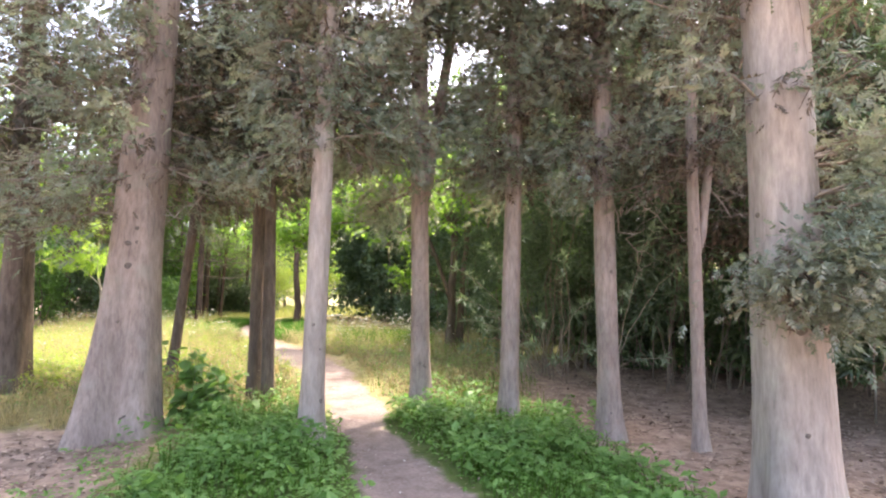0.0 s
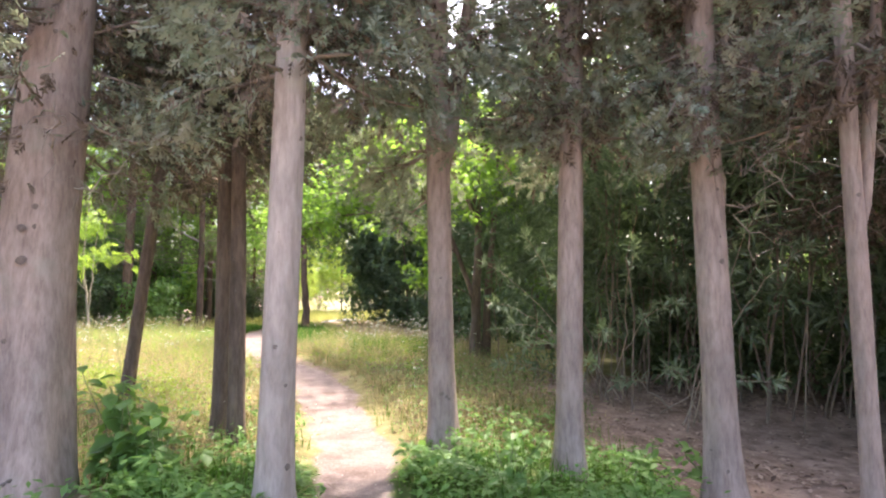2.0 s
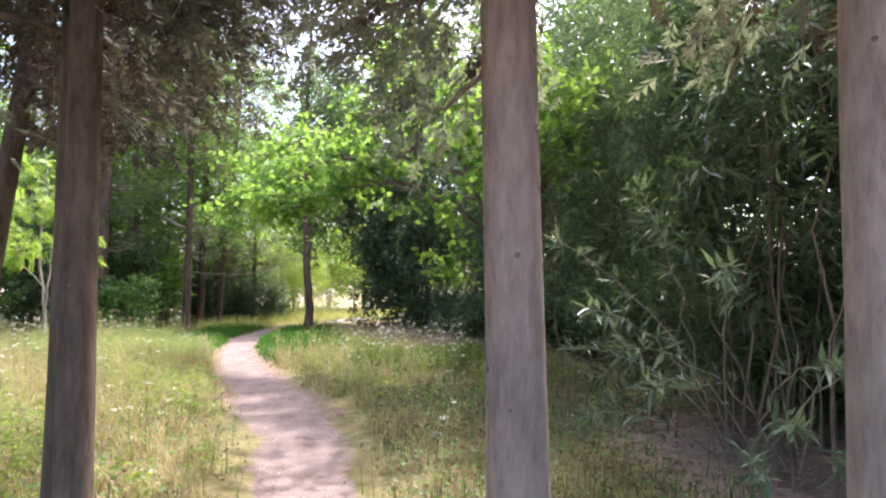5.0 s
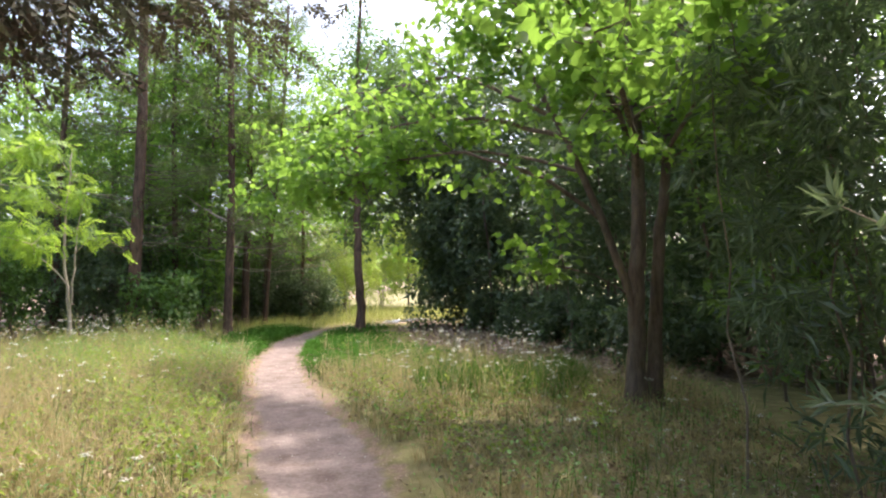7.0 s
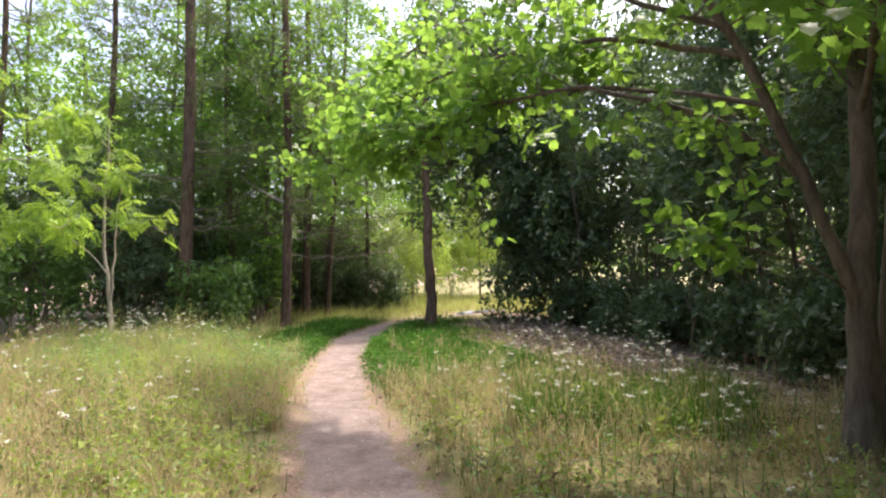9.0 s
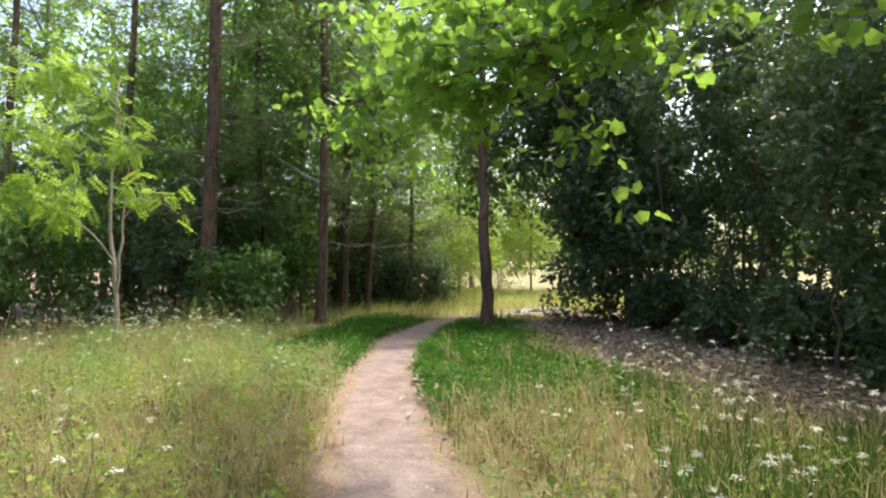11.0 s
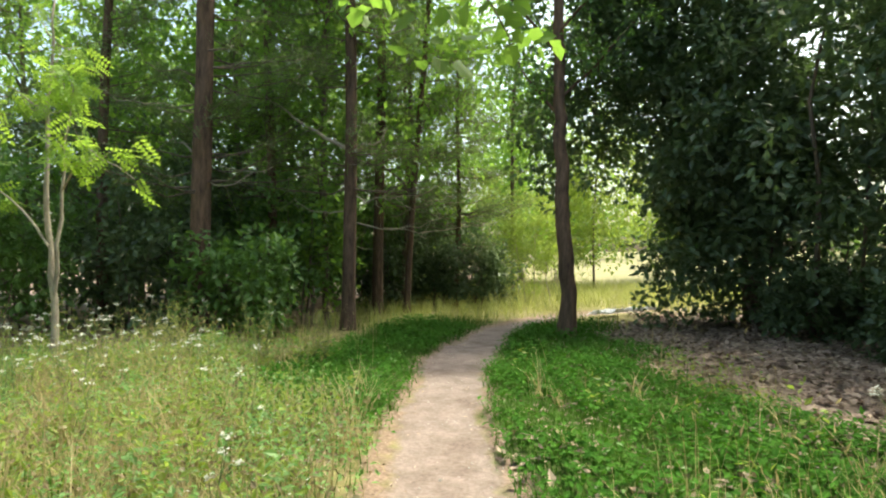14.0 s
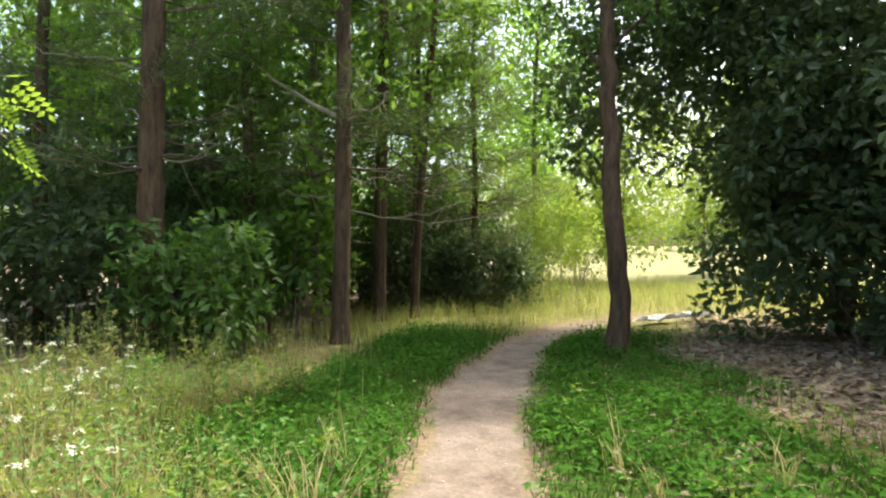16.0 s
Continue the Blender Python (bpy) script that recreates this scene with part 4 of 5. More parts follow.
# Undergrowth under the pines.
UND = "dense dark green undergrowth under the pines"
for n, (ux, uy, us, hh) in enumerate([(-7.8, 22.9, 0.8, 1.7), (-9.6, 23.3, 1.1, 2.8), (-11.4, 21.8, 1.4, 2.9), (-13.4, 21.2, 1.5, 3.0), (-8.0, 24.6, 1.0, 3.0), (-10.4, 24.6, 1.5, 4.0), (-15.5, 20.0, 1.6, 3.2), (-12.8, 24.0, 1.6, 4.8), (-8.2, 28.8, 1.3, 3.0), (-10.2, 27.6, 1.4, 3.2), (-11.9, 26.6, 1.5, 3.4), (-7.0, 30.9, 1.6, 2.8), (-9.0, 31.8, 1.8, 3.2), (-11.2, 31.0, 1.8, 3.4), (-13.4, 29.5, 1.8, 3.6), (-7.2, 28.6, 0.9, 1.7), (-15.5, 26.0, 2.0, 4.0)]):
    shrub("undergrowth_shrub", ux, uy, (us, us * 0.9, hh), 80 + n, SHRUB_LEAF if n % 4 in (0, 2) else OAK_LEAF, KITE, 0.15, UND, "shrub", int(55 * us * us + 60), 25, 0.0, 7, group="undergrowth", clump=0.26)
for n, (ux, uy, us, hh) in enumerate([(2.9, 27.9, 1.2, 1.5), (6.2, 25.8, 1.4, 1.6), (6.4, 20.4, 1.3, 1.6), (5.0, 11.0, 1.0, 1.5), (6.7, 8.7, 1.2, 1.6), (5.9, 13.2, 1.1, 1.6), (8.2, 5.0, 1.3, 1.6), (8.6, 14.0, 1.6, 2.2), (10.0, 10.4, 1.8, 2.4), (9.6, 16.4, 1.8, 2.4), (7.4, 8.9, 1.4, 2.2), (10.2, 7.0, 1.8, 2.4), (7.2, 13.2, 1.3, 1.9), (6.3, 10.2, 1.0, 1.6), (5.7, 16.2, 1.0, 1.9), (6.7, 18.3, 1.3, 2.2), (5.3, 12.9, 0.9, 1.5)]):
    shrub("undergrowth_shrub", ux, uy, (us, us * 0.9, hh), 180 + n, OAK_LEAF, KITE, 0.14, "low dark undergrowth inside the thicket", "shrub", 110, 30, 0.0, 5, group="undergrowth", clump=0.28)
shrub("undergrowth_shrub", -5.6, 29.4, (1.5, 0.9, 1.7), 95, OAK_LEAF, KITE, 0.13, "low dark bush in the shade behind the pines", "shrub", 200, 30, 0.0, 8, group="undergrowth", clump=0.26)
shrub("maple_sapling", -7.35, 24.9, (0.75, 0.7, 2.7), 94, MAPLE_LEAF, LOBED, 0.11, "bright green maple sapling among the pines", "sapling", 60, 12, 0.5, 4, group="undergrowth", clump=0.24)
shrub("sunlit_shrub", -4.2, 31.4, (1.0, 0.9, 3.2), 96, BRIGHT_LEAF, KITE, 0.09, "light yellow-green sunlit shrub by the field", "shrub", 170, 34, 0.1, 7, PALE_BARK, "sunlit shrubs")
shrub("sunlit_shrub", -3.6, 37.0, (1.2, 1.2, 5.0), 97, BRIGHT_LEAF, KITE, 0.11, "light yellow-green sunlit shrub by the field", "shrub", 170, 34, 0.1, 7, PALE_BARK, "sunlit shrubs")
shrub("sunlit_shrub", -6.2, 35.0, (1.6, 1.4, 4.4), 98, BRIGHT_LEAF, KITE, 0.11, "light yellow-green sunlit shrub by the field", "shrub", 170, 34, 0.1, 7, PALE_BARK, "sunlit shrubs")


def woodland_tree(x, y, height, spread, seed, leaf, girth=0.012, label="leafy woodland tree round the meadow", size=0.24, clumps=230, per=28, low=0.22):
    rng = np.random.default_rng(seed)
    tree = thing("woodland_tree", x, y, label, "tree", "trees round the meadow")
    p, r = add_trunk(tree, height * 0.9, girth * height, (rng.uniform(-.4, .4), rng.uniform(-.4, .4)), rng, DARK_BARK, 0.08, 0.3, 0.04, sides=12)
    c = ball(rng, clumps, (spread, spread, height * (1 - low) / 2)) + [0, 0, height * (1 + low) / 2]
    c[:, :2] *= (1.05 - 0.5 * np.clip(c[:, 2:] / height - 0.5, 0, 1))
    h = Heap()
    leafy(h, KITE, c, np.array([0.55, 0.55, 0.4]), per, size, rng, 0.3, 0.5)
    for k in range(10):
        w = Heap()
        e = c[rng.integers(len(c))]
        w.add(*tube(bent(along(p, max(0.8, e[2] - rng.uniform(0.5, 1.5))), e, -0.1, 6, rng, 0.08), np.linspace(0.035, 0.008, 6), 5))
        part("limb", w.mesh("limb", DARK_BARK), tree)
    part("crown", h.mesh("crown", leaf, False), tree)


# x, y, height, spread, kind, leaf size
WOODS = [(-4.9, 33.5, 12, 2.2, 1, 0.2), (3.0, 44, 9, 2.6, 0, 0.2), (-7.7, 25.9, 11, 2.6, 1, 0.16), (-9.4, 25.6, 11, 2.6, 1, 0.16), (-6.8, 28.3, 11.5, 2.5, 1, 0.16), (-11.8, 27.6, 12, 2.8, 0, 0.2), (-14.6, 25.2, 11, 2.8, 1, 0.2), (-17.6, 22.6, 11, 2.8, 0, 0.22), (-2.4, 37, 7.5, 2.0, 2, 0.17), (0.6, 41, 8.5, 2.4, 2, 0.2), 
         (-9.5, 30.0, 10, 2.6, 0, 0.24), (-14, 28, 8, 2.2, 1, 0.2), (-20, 17, 9, 2.8, 1, 0.24), (-13.5, 33, 11, 3.0, 0, 0.24), (-17.0, 30, 11, 3.0, 1, 0.24),
         (-15.5, 15.5, 8, 2.2, 1, 0.2), (-22, 11, 9, 3, 0, 0.24), (-17, 6, 8, 3, 1, 0.24), (10.5, 18, 9, 3, 0, 0.24), (11.0, 12.5, 9, 2.8, 1, 0.24), (11.5, 6, 9, 3, 0, 0.24), (11, 31, 9, 3, 0, 0.24), (-5.5, 41, 9, 3, 1, 0.24), (-9, 38, 10, 3.4, 0, 0.24)]
for n, (wx, wy, wh, ws, kind, sz) in enumerate(WOODS):
    woodland_tree(wx, wy, wh, ws, 120 + n, (FAR_LEAF, MAPLE_LEAF, BRIGHT_LEAF)[kind], 0.012 if n > 9 else 0.006, size=sz, low=0.16 if n in (2, 3, 4) else 0.06, clumps=310 if n in (2, 3, 4) else 190)


def far_woods():
    """A belt of distant trees that closes the horizon all round."""
    rng = np.random.default_rng(190)
    h = Heap()
    for k in range(90):
        a = k / 90 * 2 * np.pi + rng.normal(0, 0.02)
        d = rng.uniform(62, 80)
        c = ball(rng, 26, (4.0, 4.0, 4.5)) + [d * math.sin(a), 15 + d * math.cos(a), 4.2 + rng.uniform(-0.5, 2.0)]
        leafy(h, KITE, c, np.array([1.3, 1.3, 1.0]), 14, 0.9, rng, 0.3, 0.4)
    stuff("far_woods", h.mesh("far_woods", FAR_LEAF, False), "distant belt of leafy woods beyond the field", "woods")


far_woods()


# ---- low growth ----
def blades(heap, x, y, height, width, lean, rng, z=None):
    """Grass blades of two tapering pieces, bending over."""
    n = len(x)
    z = ground_z(x, y) if z is None else z
    a = rng.uniform(0, 6.283, n)
    d = np.stack([np.cos(a), np.sin(a), np.zeros(n)], -1)
    s = np.stack([-np.sin(a), np.cos(a), np.zeros(n)], -1) * (np.asarray(width) / 2).reshape(-1, 1)
    h = np.asarray(height).reshape(-1, 1)
    l = (lean * rng.uniform(0.2, 1.4, n)).reshape(-1, 1) * h
    f = np.stack([x, y, z - 0.01], -1)
    up = np.array([0, 0, 1.0])
    m = f + up * h * 0.55 + d * l * 0.3
    t = f + up * h + d * l
    v = np.stack([f - s, f + s, m - s * 0.7, m + s * 0.7, t], 1).reshape(-1, 3)
    b = (np.arange(n) * 5)[:, None]
    heap.add(v, np.array([[0, 1, 3, 2]]) + b, np.array([[2, 3, 4]]) + b)
    return t


def pick(rng, n, box, weight):
    """Random places in a box (x0, y0, x1, y1), kept where weight(x, y) says so."""
    x, y = rng.uniform(box[0], box[2], n), rng.uniform(box[1], box[3], n)
    k = rng.random(n) < weight(x, y)
    return x[k], y[k]


def patchy(x, y, s, k):
    return np.clip(0.55 + 0.65 * wave(x, y, s, k), 0, 1)


def meadow_weight(x, y):
    d = off_track(x, y)
    w = soft_step(d, 0.0, 0.45) * (1 - soil_zone(x, y)) * (1 - 0.97 * turf_zone(x, y))
    start = np.where(y < 7.6, 0.12 * (np.abs(x) < 2.6), 1.0)
    return np.clip(w, 0, 1) * start * soft_step(y, 3.0, 9.0)


def meadow_height(x, y):
    """How tall the meadow grows: low and trampled between the track and the thicket."""
    low = soft_step(x - np.interp(y, _ty, _tx), 0.3, 1.6) * soft_step(-y, -15.2, -13.6)
    near = soft_step(-y, -13.0, -10.5)
    return 1 - 0.62 * low - 0.25 * near * (1 - low)


def build_grass():
    rng = np.random.default_rng(200)
    h = Heap()
    x, y = pick(rng, 70000, (-9.5, 7.0, 3.2, 24.0), lambda a, b: meadow_weight(a, b) * (0.35 + 0.65 * patchy(a, b, 1.3, 1.0)) * (1 - 0.45 * soft_step(b, 15.5, 18.5)))
    far = np.clip(off_track(x, y) / 1.5, 0.35, 1)
    blades(h, x, y, rng.uniform(0.10, 0.40, len(x)) * far * (0.5 + 0.7 * patchy(x, y, 2.2, 7.0)) * meadow_height(x, y), rng.uniform(0.004, 0.009, len(x)), 0.9, rng)
    tx, ty = pick(rng, 5200, (-9.5, 7.5, 3.0, 21.5), lambda a, b: meadow_weight(a, b) * soft_step(off_track(a, b), 0.05, 0.3) * (0.25 + 0.75 * patchy(a, b, 1.6, 4.0)))
    k = np.repeat(np.arange(len(tx)), 16)
    size = rng.uniform(0.5, 1.3, len(tx))[k]
    blades(h, tx[k] + rng.normal(0, 0.035, len(k)), ty[k] + rng.normal(0, 0.035, len(k)), rng.uniform(0.14, 0.42, len(k)) * size * meadow_height(tx[k], ty[k]), rng.uniform(0.006, 0.011, len(k)), 0.9, rng)
    stuff("meadow_grass", h.mesh("meadow_grass", DRY_GRASS, False), "half-dry straw-coloured meadow grass", "grass")

    h = Heap()
    x, y = pick(rng, 16000, (-9.5, 8.5, 2.8, 23.0), lambda a, b: meadow_weight(a, b) * soft_step(off_track(a, b), 0.2, 1.0) * patchy(a, b, 0.9, 3.0) * (meadow_height(a, b) > 0.8))
    t = blades(h, x, y, rng.uniform(0.4, 0.75, len(x)), rng.uniform(0.003, 0.005, len(x)), 0.25, rng)
    scatter(h, NARROW, t - [0, 0, 0.05], rng.normal(0, 0.4, t.shape) + [0, 0, 0.7], rng.uniform(0.03, 0.075, len(t)), rng, 0.1)
    stuff("seeding_grass", h.mesh("seeding_grass", DRY_GRASS, False), "tall seeding grass gone to straw", "grass")

    h = Heap()
    x, y = pick(rng, 90000, (-9.0, 8.0, 3.0, 25.0), lambda a, b: 0.42 * meadow_weight(a, b) * patchy(a, b, 1.7, 5.0) ** 2 * (0.45 + 0.55 * soft_step(b, 13.0, 17.0)))
    blades(h, x, y, rng.uniform(0.10, 0.34, len(x)), rng.uniform(0.005, 0.011, len(x)), 0.5, rng)
    x, y = pick(rng, 6500, (-0.6, 15.0, 1.7, 16.7), lambda a, b: patchy(a, b, 2.0, 1.0))
    blades(h, x, y, rng.uniform(0.2, 0.5, len(x)), rng.uniform(0.006, 0.012, len(x)), 0.5, rng)
    x, y = pick(rng, 110000, (-6.5, 16.0, 1.2, 27.5), lambda a, b: turf_zone(a, b) * soft_step(off_track(a, b), -0.02, 0.2))
    blades(h, x, y, rng.uniform(0.04, 0.16, len(x)) * (0.5 + 0.7 * patchy(x, y, 2.4, 2.0)), rng.uniform(0.006, 0.012, len(x)), 1.1, rng)
    x, y = pick(rng, 18000, (-3.0, 2.0, 2.6, 9.5), lambda a, b: np.maximum(turf_zone(a, b), 0.3 * (b > 7)) * soft_step(off_track(a, b), 0.0, 0.3))
    blades(h, x, y, rng.uniform(0.08, 0.28, len(x)), rng.uniform(0.005, 0.010, len(x)), 0.6, rng)
    stuff("green_grass", h.mesh("green_grass", GREEN_GRASS, False), "fresh green grass beside the track", "grass")

    h = Heap()
    x, y = pick(rng, 42000, (-12.0, 24.5, 12.0, 38.0), lambda a, b: soft_step(off_track(a, b), 0.0, 0.4) * (1 - soil_zone(a, b)) * (1 - turf_zone(a, b)) * soft_step(np.hypot(a + 1.9, b - 27.5), 0.8, 1.3))
    blades(h, x, y, rng.uniform(0.12, 0.42, len(x)), rng.uniform(0.008, 0.016, len(x)), 0.7, rng)
    stuff("field_grass", h.mesh("field_grass", BRIGHT_GRASS, False), "pale yellow-green grass of the sunny field", "grass")


BRIGHT_GRASS = leaf_material("sunny field grass", (0.22, 0.24, 0.07), (0.38, 0.39, 0.14), (0.5, 0.55, 0.14), 0.7, 0.35, None, 0.2)
build_grass()


def build_weeds():
    rng = np.random.default_rng(210)
    h = Heap()

    def leaves_at(x, y, size, reach, shape=KITE):
        n = len(x)
        z = ground_z(x, y)
        at = np.stack([x, y, z], -1) + np.stack([rng.normal(0, 0.03, n), rng.normal(0, 0.03, n), rng.random(n) * reach + 0.02], -1)
        scatter(h, shape, at, rng.normal(0, 1, (n, 3)) * [1, 1, 0.35], size * rng.uniform(0.6, 1.4, n), rng, 0.75)

    x, y = pick(rng, 40000, (-2.6, 2.0, 2.9, 8.6), lambda a, b: np.maximum(turf_zone(a, b), 0.25 * (a < 2.2)) * soft_step(off_track(a, b), 0.02, 0.2) * (0.4 + 0.6 * patchy(a, b, 2.1, 1.0)))
    tall = patchy(x, y, 2.9, 6.0)
    leaves_at(x, y, 0.035 + 0.05 * tall, 0.06 + 0.22 * tall)
    x, y = pick(rng, 60000, (-9.0, 8.0, 3.2, 22.5), lambda a, b: meadow_weight(a, b) * (0.15 + 0.85 * patchy(a, b, 2.6, 2.0)))
    leaves_at(x, y, 0.042, 0.26)
    x, y = pick(rng, 34000, (-8.6, 15.5, -3.0, 21.8), lambda a, b: meadow_weight(a, b) * soft_step(b, 15.5, 18.0) * (0.3 + 0.7 * patchy(a, b, 2.2, 8.0)))
    leaves_at(x, y, 0.03 + 0.03 * patchy(x, y, 3.1, 1.0), 0.12 + 0.3 * patchy(x, y, 2.4, 3.0))
    x, y = pick(rng, 12000, (-2.4, 2.2, 2.6, 8.0), lambda a, b: turf_zone(a, b) * soft_step(off_track(a, b), 0.02, 0.2) * (0.1 + 0.9 * patchy(a, b, 2.9, 6.0) ** 2))
    leaves_at(x, y, 0.05 + 0.06 * patchy(x, y, 4.3, 2.0), 0.05 + 0.22 * patchy(x, y, 2.9, 6.0), BROAD)
    stuff("low_weeds", h.mesh("low_weeds", WEED_LEAF, False), "low leafy green weeds beside the track", "weeds")
    h = Heap()
    x, y = pick(rng, 90000, (-6.0, 16.5, 1.0, 27.0), lambda a, b: turf_zone(a, b) * patchy(a, b, 1.9, 4.0) * soft_step(off_track(a, b), 0.0, 0.2))
    leaves_at(x, y, 0.058, 0.15)
    stuff("clover_turf", h.mesh("clover_turf", CLOVER_LEAF, False), "low clover and green herbs under the trees", "turf")


build_weeds()


def build_meadow_plants():
    """Yellow-green leafy plants that stand among the meadow grass."""
    rng = np.random.default_rng(212)
    h = Heap()
    x, y = pick(rng, 5200, (-9.5, 9.0, 1.5, 22.0), lambda a, b: meadow_weight(a, b) * soft_step(off_track(a, b), 0.1, 0.6) * (0.15 + 0.85 * patchy(a, b, 1.1, 6.0)) * np.where(a < np.interp(b, _ty, _tx), 1.0, 0.4 * (b > 12.5)))
    for a, b, t in zip(x, y, rng.uniform(0.18, 0.5, len(x))):
        n = 16
        k = rng.random(n)
        at = np.array([a, b, float(ground_z(a, b))]) + np.stack([rng.normal(0, 0.05, n), rng.normal(0, 0.05, n), 0.03 + t * k], -1)
        scatter(h, NARROW if t > 0.34 else KITE, at, rng.normal(0, 1, (n, 3)) * [1, 1, 0.4] + [0, 0, 0.45], (0.085 - 0.03 * k) * rng.uniform(0.7, 1.3, n), rng, 0.5)
    stuff("meadow_plants", h.mesh("meadow_plants", BRIGHT_LEAF, False), "yellow-green leafy plants among the meadow grass", "weeds")


build_meadow_plants()

BROWN_HERB = leaf_material("withered herbs", (0.13, 0.085, 0.055), (0.42, 0.33, 0.23), (0.35, 0.27, 0.12), 0.8, 0.2, (0.24, 0.24, 0.15), 0.1)


def build_herbs():
    """Withered herbs and tiny white florets through the meadow."""
    rng = np.random.default_rng(215)
    h = Heap()
    x, y = pick(rng, 95000, (-9.0, 7.5, 3.0, 20.0), lambda a, b: meadow_weight(a, b) * np.maximum(patchy(a, b, 1.9, 9.0), meadow_height(a, b) < 0.7) * (0.25 + 0.75 * patchy(a, b, 5.1, 3.0)))
    n = len(x)
    at = np.stack([x, y, ground_z(x, y) + 0.02 + 0.26 * meadow_height(x, y) * rng.random(n) ** 1.5], -1)
    scatter(h, KITE, at, rng.normal(0, 1, (n, 3)) * [1, 1, 0.8], 0.036 * rng.uniform(0.5, 1.7, n), rng, 0.3)
    stuff("withered_herbs", h.mesh("withered_herbs", BROWN_HERB, False), "brown withered herbs in the meadow", "herbs")
    h = Heap()
    x, y = pick(rng, 9000, (-9.0, 8.0, 3.0, 22.0), lambda a, b: meadow_weight(a, b) * patchy(a, b, 1.2, 5.0) ** 2)
    n = len(x)
    at = np.stack([x, y, ground_z(x, y) + 0.08 + 0.36 * rng.random(n)], -1)
    for k in range(3):
        scatter(h, KITE, at + rng.normal(0, 0.006, at.shape), rng.normal(0, 1, (n, 3)) * [1, 1, 0.3], 0.014 * rng.uniform(0.6, 1.4, n), rng, 0.8)
    stuff("tiny_flowers", h.mesh("tiny_flowers", PETAL, False), "tiny white flowers among the grass", "wildflowers")


build_herbs()


def build_litter():
    rng = np.random.default_rng(220)
    h = Heap()

    def fallen(x, y, size):
        n = len(x)
        at = np.stack([x, y, ground_z(x, y) + rng.uniform(0.006, 0.03, n)], -1)
        scatter(h, KITE, at, rng.normal(0, 1, (n, 3)) * [1, 1, 0.22], size * rng.uniform(0.6, 1.4, n), rng, 0.85)

    x, y = pick(rng, 52000, (-3.0, 14.5, 6.0, 29.0), lambda a, b: np.clip(soil_zone(a, b) + 0.22 * turf_zone(a, b) * (a > -3.2), 0, 1) * (0.5 + 0.5 * patchy(a, b, 2.0, 1.0)))
    fallen(x, y, 0.10)
    x, y = pick(rng, 56000, (-7.0, 1.5, 8.0, 12.5), lambda a, b: soil_zone(a, b) * patchy(a, b, 1.6, 2.0) * 0.9)
    fallen(x, y, 0.065)
    x, y = pick(rng, 26000, (-6.0, 2.0, 2.0, 27.0), lambda a, b: soft_step(off_track(a, b), -0.22, 0.02) * soft_step(-off_track(a, b), -0.35, -0.1) * 0.8)
    fallen(x, y, 0.03)
    stuff("leaf_litter", h.mesh("leaf_litter", LITTER_LEAF, False), "dry brown fallen leaves on bare earth", "leaf litter")

    h = Heap()
    x, y = pick(rng, 2600, (-5.0, 2.0, 1.6, 27.0), lambda a, b: (off_track(a, b) < 0.05) * 0.8)
    base_v, base_q, base_t = tube([(0, 0, -0.5), (0, 0, 0.2), (0, 0, 0.7)], [0.8, 1.0, 0.5], 5)
    for a, b in zip(x, y):
        s = rng.uniform(0.003, 0.011)
        h.add(base_v * s * rng.uniform(0.7, 1.3, 3) + [a, b, float(ground_z(a, b))], base_q, base_t)
    stuff("path_grit", h.mesh("path_grit", STONE), "small pale stones on the dirt track", "gravel")


build_litter()


# ---- single plants and loose things ----
def leafy_weed(x, y, height, seed, label, leaf_size=0.13, stems=5):
    """A tall broad-leaved weed: upright stalks with paired leaves, each a part."""
    rng = np.random.default_rng(seed)
    plant = thing("leafy_weed", x, y, label, "weed", "tall weeds under the cypresses")
    data = make_mesh("leaf", *_weed_leaf, WEED_LEAF)
    for k in range(stems):
        e = np.array([rng.normal(0, 0.13), rng.normal(0, 0.13), height * rng.uniform(0.6, 1.0)])
        q = bent((rng.normal(0, 0.05), rng.normal(0, 0.05), -0.03), e, 0, 7, rng, 0.01)
        h = Heap()
        h.add(*tube(q, np.linspace(0.008, 0.003, 7), 5))
        stalk = part("stalk", h.mesh("stalk", STALK), plant)
        for j in range(int(10 + 6 * height)):
            f = rng.uniform(0.15, 1.0)
            c = q[int(f * 6)] + (q[min(int(f * 6) + 1, 6)] - q[int(f * 6)]) * ((f * 6) % 1)
            ob = part("leaf", data, stalk)
            s = leaf_size * rng.uniform(0.6, 1.2) * (1.15 - 0.5 * f)
            ob.matrix_local = Matrix.LocRotScale(c, Euler((rng.uniform(-0.4, 0.4), rng.uniform(-0.2, 0.7), rng.uniform(0, 6.3))), (s, s, s))


def weed_leaf():
    v, q = [], []
    for k, w in enumerate((0.02, 0.05, 0.26, 0.38, 0.34, 0.20, 0.02)):
        x = k / 6 * 1.1
        v += [(x, -w, 0.10 * w / 0.38 - 0.25 * (x - 0.2) ** 2), (x, 0, -0.25 * (x - 0.2) ** 2), (x, w, 0.10 * w / 0.38 - 0.25 * (x - 0.2) ** 2)]
        if k:
            n = 3 * k
            q += [(n - 3, n, n + 1, n - 2), (n - 2, n + 1, n + 2, n - 1)]
    return np.array(v), [np.array(q)]


